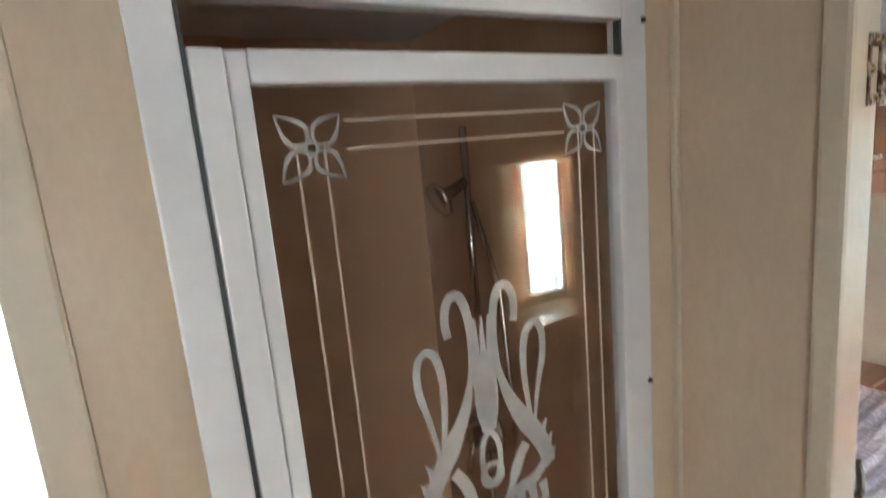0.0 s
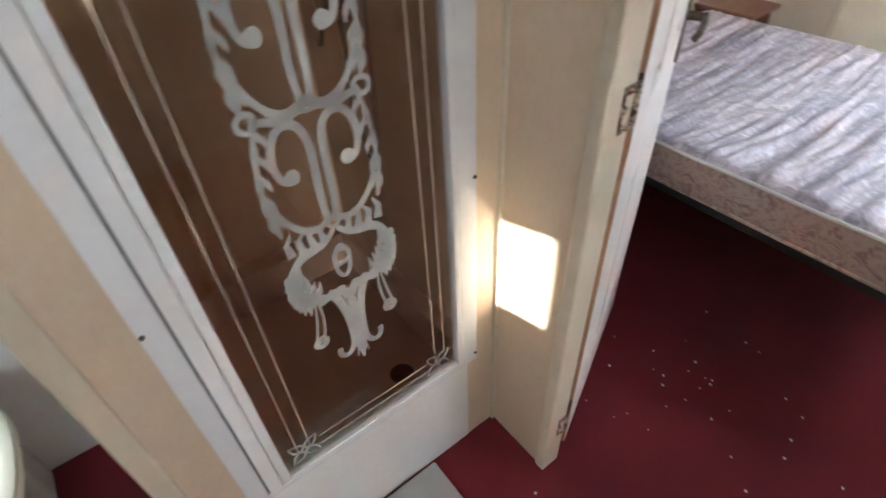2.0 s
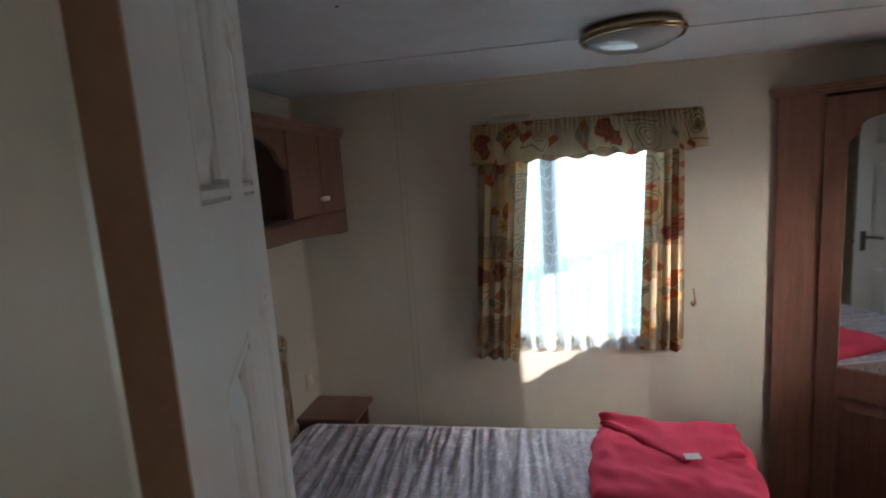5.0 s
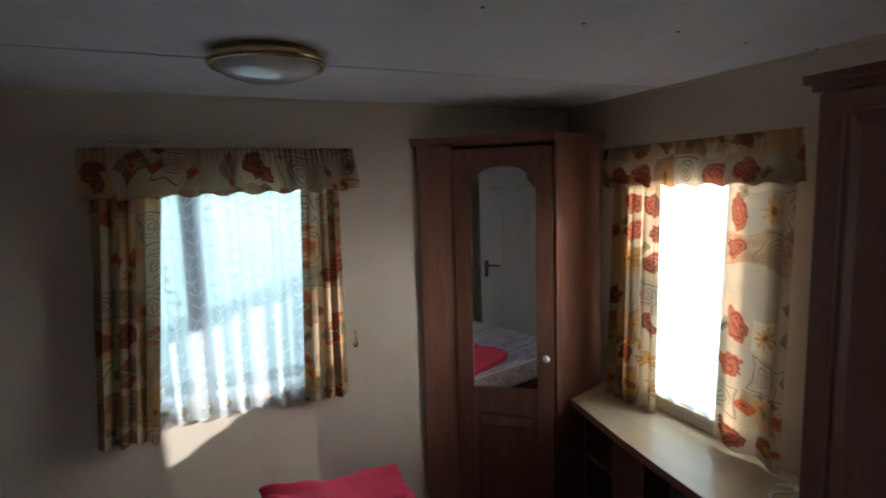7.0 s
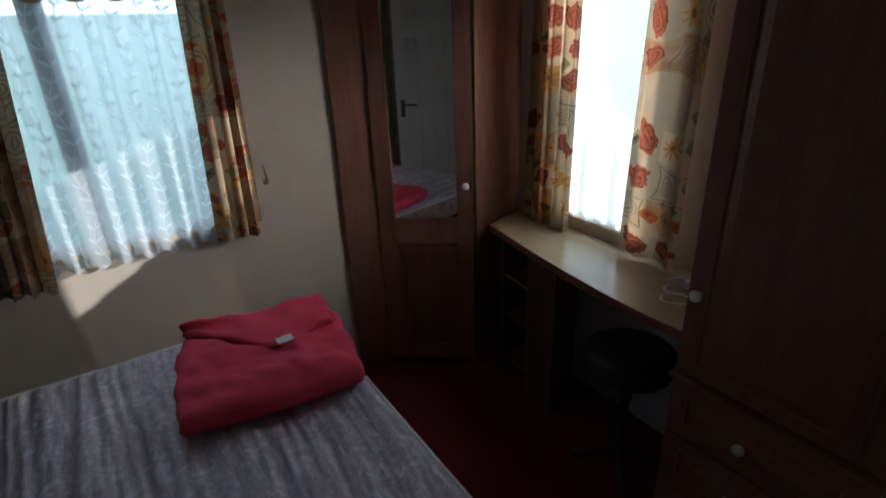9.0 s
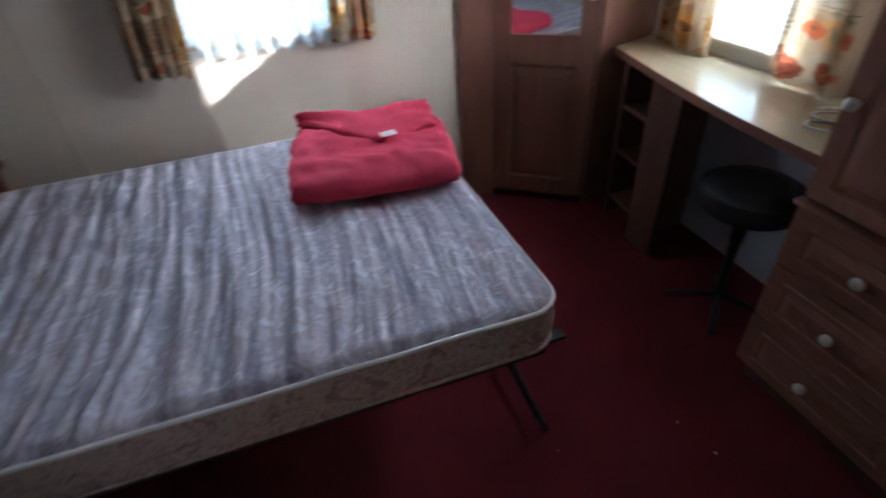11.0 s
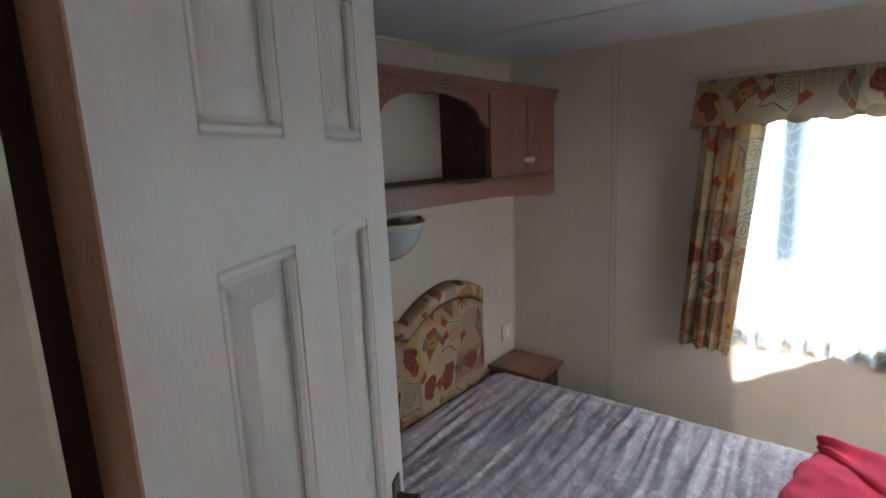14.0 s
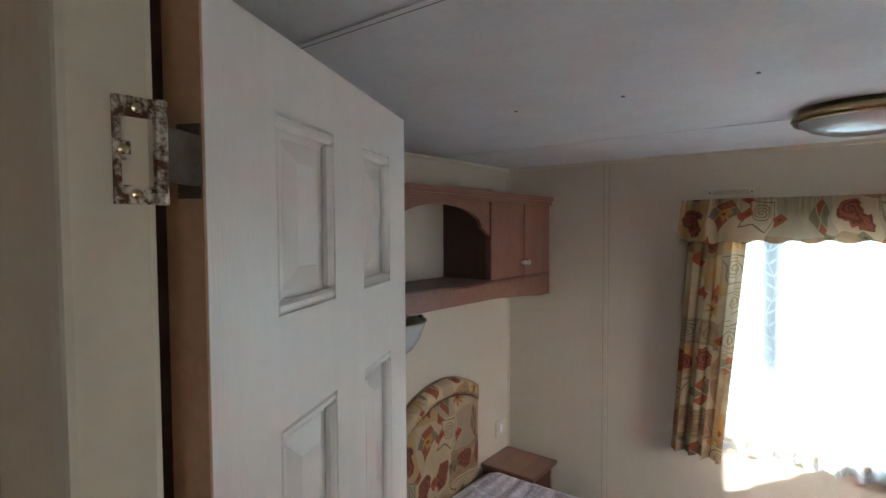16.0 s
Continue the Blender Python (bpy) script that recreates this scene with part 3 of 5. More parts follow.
sp = part("strike_plate", boxes((DX1 - 0.003, DX1 + 0.001, -0.012, 0.024, 1.02, 1.08), (DX1 - 0.016, DX1, 0.022, 0.034, 1.025, 1.075), bevel=0.0015), DARKMETAL, lin, "dark bronze strike plate")
# seam and edge battens on the walls
tr_n = thing("wall_batten", "slim cream joint batten on the wallboard", "trim", "wall battens", kind="structure")
part("batten", box(-0.495, -0.475, YN - 0.004, YN, 0, ZC, 0.0015), WALL, tr_n)
part("groove", boxes((-0.499, -0.4955, YN - 0.002, YN, 0, ZC), (-0.4745, -0.471, YN - 0.002, YN, 0, ZC)), SEAM, tr_n)
cv = thing("corner_cove", "thin cream corner and ceiling beading", "trim", kind="structure")
part("beading", box(XW, XE, YN - 0.012, YN, ZC - 0.014, ZC, 0.003), TRIM, cv)
part("beading", box(XW, XW + 0.012, 0.03, YN - 0.012, ZC - 0.014, ZC, 0.003), TRIM, cv)
part("beading", box(XE - 0.012, XE, 0.03, YN - 0.012, ZC - 0.014, ZC, 0.003), TRIM, cv)
part("beading", box(XW, XW + 0.008, YN - 0.008, YN, 0, ZC - 0.014, 0.002), TRIM, cv)
cs = thing("ceiling_joint", "thin grey joint strip across the ceiling", "trim", kind="structure")
for y in (0.40, 1.63):
    part("strip", box(XW + 0.012, XE - 0.012, y - 0.006, y + 0.006, ZC - 0.003, ZC, 0.001), CEIL, cs)
    part("gap", boxes((XW + 0.012, XE - 0.012, y + 0.006, y + 0.010, ZC - 0.002, ZC)), GASKET, cs)
for k in range(9):
    part("screw", lathe([(0, -0.002), (0.004, -0.002), (0.005, 0)], 10, Matrix.Translation((-0.3 + 0.27 * k, 1.05 + 0.02 * (k % 2), ZC))), GASKET, cs)


# ---------------- windows ----------------
def window(name, m, w, h, mullion, label):
    """A white metal window in a local x-z opening from 0..w, 0..h; y runs outwards."""
    win = thing(name, label, "window", at=m, kind="structure")
    f = 0.028
    part("window_frame", boxes((0, w, 0.005, 0.05, 0, f), (0, w, 0.005, 0.05, h - f, h), (0, f, 0.005, 0.05, f, h - f), (w - f, w, 0.005, 0.05, f, h - f), bevel=0.004), PVC, win)
    if mullion:
        part("mullion", box(mullion - 0.035, mullion + 0.035, 0.006, 0.048, f, h - f, 0.004), PVC, win)
    xs = [f, mullion - 0.035, mullion + 0.035, w - f] if mullion else [f, w - f]
    for a, b in zip(xs[::2], xs[1::2]):
        p = part("pane", box(a - 0.003, b + 0.003, 0.026, 0.030, f - 0.003, h - f + 0.003), GLASS, win)
        p.visible_shadow = False
    part("window_sill", box(-0.02, w + 0.02, -0.018, 0.005, -0.018, 0.0, 0.004), TRIM, win)
    return win


window("window_1", Matrix.Translation((W1[0], YN, W1[2])), W1[1] - W1[0], W1[3] - W1[2], 0.17, "white framed bedroom window behind net curtain")
ROT_E = Matrix.Rotation(radians(-90), 4, "Z")
window("window_2", Matrix.Translation((XE, W2[1], W2[2])) @ ROT_E, W2[1] - W2[0], W2[3] - W2[2], 0, "white framed bedroom window over the desk")
window("window_3", Matrix.Translation((XE, HW[1], HW[2])) @ ROT_E, HW[1] - HW[0], HW[3] - HW[2], 0, "unseen small window added to shape the hall sun patch")
ROT_W = Matrix.Rotation(radians(90), 4, "Z")
window("window_4", Matrix.Translation((XW, TW[0], TW[2])) @ ROT_W, TW[1] - TW[0], TW[3] - TW[2], 0, "white framed toilet window")

# window 1 curtains
c1 = thing("curtain", "cream, rust and ochre printed curtain beside the window", "curtain", "bedroom curtains", at=Matrix.Translation((0, YN - 0.055, 0)))
wavy_cloth("cloth", CURTAIN, c1, -0.13, 0.085, 0.80, 1.70, 4, 0.024, spread=-0.02, lean=-0.068, seed=1.1, bottom_slope=-0.02)
c2 = thing("curtain", "cream, rust and ochre printed curtain beside the window", "curtain", "bedroom curtains", at=Matrix.Translation((0, YN - 0.055, 0)))
wavy_cloth("cloth", CURTAIN, c2, 0.565, 0.712, 0.83, 1.70, 3, 0.020, spread=0.03, lean=-0.018, seed=2.3)
v1 = thing("valance", "gathered printed valance over the window", "valance", "bedroom curtains", at=Matrix.Translation((0, YN - 0.085, 0)))
wavy_cloth("cloth", CURTAIN, v1, -0.14, 0.775, 1.67, 1.84, 9, 0.008, nx=260, nz=14, gather=0.006, seed=3.1, bottom_slope=0.01, spread=0.05)
part("rail", tube([(-0.14, 0.02, 1.825), (0.775, 0.02, 1.825)], 0.006), PVC, v1)
n1 = thing("net_curtain", "white leaf-patterned net curtain across the window", "net curtain", "nets", at=Matrix.Translation((0, YN - 0.024, 0)))
wavy_cloth("cloth", NET, n1, 0.0, 0.68, 0.828, 1.73, 9, 0.010, nx=150, hem=0.012, seed=4.2)
# window 2 curtains (local x runs along -y)
E2 = Matrix.Translation((XE - 0.06, 0, 0)) @ ROT_E
c3 = thing("curtain", "sunlit printed curtain beside the desk window", "curtain", "bedroom curtains", at=E2)
wavy_cloth("cloth", CURTAIN, c3, -1.81, -1.57, 0.745, 1.70, 4, 0.018, spread=0.02, lean=-0.02, seed=5.0, bottom_slope=-0.01)
c4 = thing("curtain", "sunlit printed curtain beside the desk window", "curtain", "bedroom curtains", at=E2)
wavy_cloth("cloth", CURTAIN, c4, -1.283, -1.06, 0.76, 1.70, 2, 0.012, spread=0.02, lean=-0.02, seed=6.4, bottom_slope=-0.015)
v2 = thing("valance", "gathered printed valance over the desk window", "valance", "bedroom curtains", at=Matrix.Translation((XE - 0.085, 0, 0)) @ ROT_E)
wavy_cloth("cloth", CURTAIN, v2, -1.86, -1.04, 1.655, 1.815, 8, 0.008, nx=240, nz=14, gather=0.006, seed=7.7, spread=0.03)
part("rail", tube([(-1.84, 0.02, 1.80), (-1.04, 0.02, 1.80)], 0.006), PVC, v2)
n2 = thing("net_curtain", "white leaf-patterned net curtain slumped across the window", "net curtain", "nets", at=Matrix.Translation((XE - 0.022, 0, 0)) @ ROT_E)
wavy_cloth("cloth", DENSENET, n2, -1.71, -1.25, 0.805, 1.44, 6, 0.012, nx=110, top_slope=-0.26, hem=0.01, seed=8.1)
n4 = thing("net_curtain", "white net curtain in the toilet window", "net curtain", "nets", at=Matrix.Translation((XW + 0.03, 0, 0)) @ ROT_W)
wavy_cloth("cloth", NET, n4, -1.44, -0.91, 0.90, 1.76, 7, 0.012, nx=110, seed=9.4)

for hx, hy, ry in ((0.765, YN, 0.0),):
    hk = thing("curtain_hook", "small brass curtain tie-back hook on the wall", "hook")
    part("hook", tube([(hx, hy - 0.001, 1.02), (hx, hy - 0.03, 1.02), (hx - 0.006, hy - 0.05, 1.035), (hx - 0.012, hy - 0.055, 1.07), (hx - 0.014, hy - 0.05, 1.10)], 0.004), BRASS, hk, "", True)
    part("rose", lathe([(0, 0.004), (0.012, 0.003), (0.013, 0)], 16, Matrix.Translation((hx, hy, 1.02)) @ Matrix.Rotation(radians(90), 4, "X")), BRASS, hk, "", True)

# vent over window 1
vent = thing("wall_vent", "small cream slotted air vent above the window", "vent", at=Matrix.Translation((0.02, YN, 1.869)))
part("plate", box(-0.085, 0.085, -0.006, 0, -0.017, 0.017, 0.003), TRIM, vent)
part("recess", box(-0.064, 0.064, -0.0075, -0.006, -0.009, 0.009), SEAM, vent)
for k in range(17):
    part("slat", box(-0.0625 + k * 0.0075, -0.0595 + k * 0.0075, -0.009, -0.0075, -0.009, 0.009), TRIM, vent)
for sx in (-0.075, 0.075):
    part("screw", lathe([(0, 0.003), (0.003, 0.003), (0.004, 0)], 10, Matrix.Translation((sx, -0.006, 0)) @ Matrix.Rotation(radians(90), 4, "X")), DARKMETAL, vent)


# ---------------- bedroom door ----------------
DA = math.degrees(math.atan2(0.573, -0.27))
DL, DT = 0.566, 0.036
door = thing("bedroom_door", "white six-panel door standing wide open", "door", at=pose(-0.034, 0.075, 0, 0, 0, DA))
# local x along the door from the hinge, local -y is the face seen from the doorway
cols = ((0.110, 0.252), (0.352, 0.476))
rows_d = ((1.645, 1.855), (0.975, 1.525), (0.20, 0.80))
Z0, Z1 = 0.012, 1.935
stiles = bmesh.new()
edges_x = [0.0, cols[0][0], cols[0][1], cols[1][0], cols[1][1], DL]
for a, b in ((0, 1), (2, 3), (4, 5)):
    box(edges_x[a] + (0.0015 if a == 0 else 0), edges_x[b], 0, DT, Z0, Z1, bm=stiles)
zs = [Z0, rows_d[2][0], rows_d[2][1], rows_d[1][0], rows_d[1][1], rows_d[0][0], rows_d[0][1], Z1]
for a, b in ((0, 1), (2, 3), (4, 5), (6, 7)):
    for c in cols:
        box(c[0], c[1], 0, DT, zs[a], zs[b], bm=stiles)
part("leaf", stiles, DOORWHITE, door)
for c in cols:
    for r in rows_d:
        b = box(c[0], c[1], 0.013, DT - 0.013, r[0], r[1])
        frame_bead(c[0], c[1], r[0], r[1], 0.007, 0.014, bm=b)
        frame_bead(c[0], c[1], r[0], r[1], DT - 0.007, 0.014, bm=b)
        raised(c[0] + 0.022, c[1] - 0.022, r[0] + 0.022, r[1] - 0.022, 0.013, -0.011, 0.026, bm=b)
        raised(c[0] + 0.022, c[1] - 0.022, r[0] + 0.022, r[1] - 0.022, DT - 0.013, 0.011, 0.026, bm=b)
        part("panel", b, DOORWHITE, door)
part("hinge_edge", box(-0.0015, 0.0015, 0.0005, DT - 0.0005, Z0, Z1), DOOREDGE, door, "bare brown fibreboard door edge")
for side, s in ((0, -1), (DT, 1)):
    bp = part("backplate", box(0.503, 0.537, side, side + s * 0.005, 0.905, 1.045, 0.002), DARKMETAL, door, "dark bronze handle backplate")
    part("lever", join(lathe([(0, 0), (0.010, 0), (0.009, 0.035), (0.012, 0.045), (0, 0.047)], 14, Matrix.Translation((0.520, side, 1.005)) @ Matrix.Rotation(radians(90 if s < 0 else -90), 4, "X")), tube([(0.520, side + s * 0.040, 1.005), (0.480, side + s * 0.042, 1.004), (0.430, side + s * 0.040, 0.998), (0.415, side + s * 0.034, 0.992)], 0.008)), DARKMETAL, bp, "dark bronze lever")
part("latch", box(DL - 0.001, DL + 0.006, 0.012, 0.026, 0.955, 0.985, 0.001), DARKMETAL, door)


def hinge(z):
    h = 0.074
    hg = thing("hinge", "worn speckled steel flush hinge on the door jamb", "hinge", "door hinges", at=Matrix.Translation((DX0, 0.008, z)))
    # open frame leaf on the reveal of the jamb, which faces into the opening
    x0, x1 = 0.0005, 0.0025
    part("leaf", boxes((x0, x1, -0.007, -0.002, -h / 2, h / 2), (x0, x1, -0.002, 0.022, h / 2 - 0.014, h / 2), (x0, x1, -0.002, 0.022, -h / 2, -h / 2 + 0.013), (x0, x1, -0.002, 0.004, -0.007, 0.006)), RUST, hg)
    part("knuckle", lathe([(0, -h / 2), (0.005, -h / 2), (0.005, h / 2), (0, h / 2)], 14, Matrix.Translation((0.002, 0.024, 0))), RUST, hg)
    for y, zz in ((0.008, h / 2 - 0.008), (-0.001, 0.0), (0.007, -h / 2 + 0.007)):
        part("screw", lathe([(0, 0.0025), (0.002, 0.0025), (0.0035, 0.0015), (0.004, 0)], 12, Matrix.Translation((x1, y, zz)) @ Matrix.Rotation(radians(90), 4, "Y")), BRASS, hg)
    part("arm", plan_prism([(0.0, 0.022), (0.003, 0.026), (-0.019, 0.0655), (-0.025, 0.0635)], -0.020, 0.020), DARKMETAL, hg, "dark hinge arm")
    ob = part("inner_leaf", boxes((-0.004, -0.0018, 0.001, 0.022, -0.030, -0.011), (-0.004, -0.0018, 0.001, 0.014, -0.011, 0.009), (-0.004, -0.0018, 0.001, 0.022, 0.009, 0.030)), DARKMETAL, hg, "dark inner leaf")
    ob.matrix_local = pose(-0.034 - DX0, 0.067, 0, 0, 0, DA)
    return hg


for z in (1.79, 1.05, 0.19):
    hinge(z)

# ---------------- overhead cabinet ----------------
oc = thing("overhead_cabinet", "reddish wood overhead cupboard with an arched open shelf", "cabinet")
X0, X1 = XW + 0.002, -0.765
Y0, Y1 = 0.46, YN - 0.012
part("top", box(X0, X1 + 0.012, Y0, Y1, 1.852, 1.872, 0.003), WOODH, oc)
part("cornice", boxes((X1, X1 + 0.024, Y0, Y1, 1.858, 1.880), (X1, X1 + 0.014, Y0, Y1, 1.838, 1.858), bevel=0.003), WOODH, oc)
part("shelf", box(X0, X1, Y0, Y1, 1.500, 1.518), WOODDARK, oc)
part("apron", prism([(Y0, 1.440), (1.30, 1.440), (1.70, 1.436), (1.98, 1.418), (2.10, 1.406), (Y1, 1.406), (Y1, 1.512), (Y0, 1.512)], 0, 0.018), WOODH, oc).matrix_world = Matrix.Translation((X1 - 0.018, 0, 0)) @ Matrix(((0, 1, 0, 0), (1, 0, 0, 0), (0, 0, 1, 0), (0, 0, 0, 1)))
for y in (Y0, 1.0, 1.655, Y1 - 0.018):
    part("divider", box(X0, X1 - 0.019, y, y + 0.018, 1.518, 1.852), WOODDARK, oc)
# arched heads over the open bay
arch = [(1.018, 1.852), (1.018, 1.70)]
for k in range(17):
    a = math.pi * (1 - k / 16)
    arch.append((1.336 + 0.26 * math.cos(a), 1.735 + 0.085 * math.sin(a)))
arch += [(1.655, 1.70), (1.655, 1.852)]
part("arched_head", prism(arch, 0, 0.018), WOODH, oc).matrix_world = Matrix.Translation((X1 - 0.018, 0, 0)) @ Matrix(((0, 1, 0, 0), (1, 0, 0, 0), (0, 0, 1, 0), (0, 0, 0, 1)))
for a, b, ky in ((1.664, 1.942, 1.925), (1.946, Y1 - 0.003, 1.962), (Y0 + 0.003, 0.735, 0.72), (0.739, 1.008, 0.755)):
    d = part("cabinet_door", box(X1 - 0.018, X1 + 0.002, a, b, 1.515, 1.840, 0.004), WOOD, oc)
    knob(d, Matrix.Translation((X1 + 0.002, ky, 1.575)) @ Matrix.Rotation(radians(90), 4, "Y"), 0.012)

# ---------------- wall lamp ----------------
wl = thing("wall_lamp", "half-bowl frosted glass wall lamp with brass trim, unlit", "wall lamp", at=Matrix.Translation((XW, 1.335, 1.372)))
half = lathe([(0.0, -0.145), (0.03, -0.14), (0.07, -0.115), (0.10, -0.075), (0.122, -0.02), (0.126, 0.0), (0.118, 0.0), (0.095, -0.07), (0.0, -0.13)], 32)
bmesh.ops.bisect_plane(half, geom=half.verts[:] + half.edges[:] + half.faces[:], plane_co=(0.006, 0, 0), plane_no=(-1, 0, 0), clear_outer=True)
part("shade", half, OPAL, wl, "pale frosted glass shade", True)
part("backplate", box(0, 0.008, -0.05, 0.05, -0.13, 0.012, 0.003), BRASS, wl)
rim = [(0.126 * math.cos(a) + 0.004, 0.126 * math.sin(a), 0.002) for a in [math.pi * (k / 20 - 0.5) for k in range(21)]]
part("rim", tube(rim, 0.004, 8), BRASS, wl, "thin brass rim", True)
part("clip", box(0.03, 0.05, 0.112, 0.124, -0.012, 0.012, 0.003), DARKMETAL, wl)
prof = [(0.010, 0.128 * math.cos(a), -0.145 * math.sin(a)) for a in [math.pi * k / 20 for k in range(21)]]
part("rim", tube(prof, 0.003, 8), BRASS, wl, "thin brass rim", True)

# ---------------- headboard ----------------
hb = thing("headboard", "padded arched headboard in printed rust and cream fabric", "headboard")


def hb_top(y):
    s = min(abs(y - 1.62), abs(y - 1.04))
    return 1.075 - 0.085 * (s / 0.27) ** 2


ys = [0.775 + k * (1.895 - 0.775) / 48 for k in range(49)]


def pad(z_of, y_list, z_base, x0, depth, name, mat_, uvs):
    bm = bmesh.new()
    uvl = bm.loops.layers.uv.new("UVMap")
    n = len(y_list)
    nz = 12
    grid = []
    for j in range(nz + 1):
        row = []
        for i, y in enumerate(y_list):
            t = j / nz
            z = z_base(y) + (z_of(y) - z_base(y)) * t
            e = min(1, 8 * min(i, n - 1 - i) / n + 0.0) ** 0.5 * min(1, 5 * min(t, 1 - t)) ** 0.5
            row.append(bm.verts.new((x0 + depth * (0.35 + 0.65 * e), y, z)))
        grid.append(row)
    for j in range(nz):
        for i in range(n - 1):
            f = bm.faces.new((grid[j][i], grid[j][i + 1], grid[j + 1][i + 1], grid[j + 1][i]))
            for lp in f.loops:
                lp[uvl].uv = (lp.vert.co.y * uvs, lp.vert.co.z * uvs)
    rim_ = [v for v in grid[0]] + [r[-1] for r in grid[1:]] + [v for v in reversed(grid[-1][:-1])] + [r[0] for r in reversed(grid[1:-1])]
    back = [bm.verts.new((x0, v.co.y, v.co.z)) for v in rim_]
    for k in range(len(rim_)):
        q = (rim_[k], rim_[(k + 1) % len(rim_)], back[(k + 1) % len(rim_)], back[k])
        bm.faces.new(q)
    bm.faces.new(back)
    return part(name, bm, mat_, hb, "", True)


pad(lambda y: hb_top(y) - 0.075, ys, lambda y: 0.50, XW + 0.004, 0.050, "panel", HBFABRIC, 1.0)
pad(hb_top, ys, lambda y: hb_top(y) - 0.072, XW + 0.004, 0.062, "border_roll", HBFABRIC, 1.3)
part("piping", tube([(XW + 0.050, y, hb_top(y) - 0.0735) for y in ys[3:-3]], 0.0035, 8), WOODDARK, hb, "dark piping cord", True)

# ---------------- bedside table ----------------
bt = thing("bedside_table", "small reddish wood bedside shelf table in the corner", "bedside table")
part("tabletop", box(XW + 0.004, -0.715, 1.945, YN - 0.016, 0.562, 0.582, 0.004), WOODH, bt)
part("side_panel", box(XW + 0.01, -0.745, YN - 0.034, YN - 0.018, 0, 0.561), WOOD, bt)
part("side_panel", box(XW + 0.01, -0.745, 1.965, 1.981, 0, 0.561), WOOD, bt)
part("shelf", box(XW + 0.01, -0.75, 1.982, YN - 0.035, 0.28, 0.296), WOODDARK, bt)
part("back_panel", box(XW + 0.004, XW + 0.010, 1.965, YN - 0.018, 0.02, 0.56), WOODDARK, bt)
so = thing("wall_socket", "small cream switch plate on the wall", "switch", at=Matrix.Translation((XW, 2.125, 0.70)))
part("plate", box(0, 0.009, -0.042, 0.042, -0.042, 0.042, 0.003), TRIM, so)
part("rocker", box(0.009, 0.013, -0.014, 0.014, -0.02, 0.02, 0.002), WHITE, so)

# ---------------- ceiling lamp ----------------
cl = thing("ceiling_lamp", "round flush ceiling lamp with brass rim and frosted dome, unlit", "ceiling lamp", at=Matrix.Translation((0.41, 1.545, ZC)))
part("base", lathe([(0, 0), (0.135, 0), (0.135, -0.012), (0.148, -0.016), (0.150, -0.026), (0.142, -0.030), (0, -0.030)], 48), BRASS, cl, "pale brass base ring", True)
part("dome", lathe([(0.139, -0.029), (0.128, -0.042), (0.105, -0.056), (0.07, -0.067), (0.03, -0.072), (0, -0.073)], 48), OPAL, cl, "frosted glass dome", True)
part("rim", lathe([(0.138, -0.030), (0.146, -0.033), (0.143, -0.037), (0.137, -0.034)], 48), BRASS, cl, "thin brass rim", True)

# ---------------- bed ----------------
MX0, MX1, MY0, MY1, MZ0, MZ1 = -0.935, 0.768, 0.765, 1.945, 0.432, 0.58
mat_ob = thing("mattress", "bare quilted mattress, pale lilac-grey damask, rumpled", "mattress")


def rounded_xy(x, y, r):
    """Pulls a point of the rectangle in to rounded corners."""
    cx, cy = min(max(x, MX0 + r), MX1 - r), min(max(y, MY0 + r), MY1 - r)
    dx, dy = x - cx, y - cy
    d = math.hypot(dx, dy)
    m_ = max(abs(dx), abs(dy))
    if d < 1e-9 or m_ < 1e-9:
        return x, y
    return cx + dx * m_ / d, cy + dy * m_ / d


bm = bmesh.new()
NX, NY = 260, 130
g = []
for j in range(NY + 1):
    row = []
    for i in range(NX + 1):
        x, y = MX0 + (MX1 - MX0) * i / NX, MY0 + (MY1 - MY0) * j / NY
        ed = min(x - MX0, MX1 - x, y - MY0, MY1 - y)
        q = 11 * x + 0.35 * math.sin(y * 4.0) - 0.3 * y
        fade = 1.0 if x < 0.1 else max(0.25, 1 - (x - 0.1) / 0.3)
        wr = fade * 0.0045 * math.sin(x * 108 + 2.2 * noise.noise(Vector((x * 3, y * 3.0, 1.7)))) * (0.6 + noise.noise(Vector((x * 5, y * 6, 9.0)))) + (0.4 + 0.6 * fade) * (noise.noise(Vector((q * 1.1, y * 1.3, 0.3))) * 0.014 + abs(noise.noise(Vector((q * 2.3, y * 1.5, 5.0)))) * -0.026) + abs(noise.noise(Vector((q * 4.3, y * 4.0, 8.0)))) * -0.010 + noise.noise(Vector((x * 18, y * 15, 2.0))) * 0.006
        px, py = rounded_xy(x, y, 0.07)
        row.append(bm.verts.new((px, py, MZ1 + wr * min(1, ed / 0.05) - 0.022 * (1 - min(1, ed / 0.035)) ** 2)))
    g.append(row)
for j in range(NY):
    for i in range(NX):
        bm.faces.new((g[j][i], g[j][i + 1], g[j + 1][i + 1], g[j + 1][i]))
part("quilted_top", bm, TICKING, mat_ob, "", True)


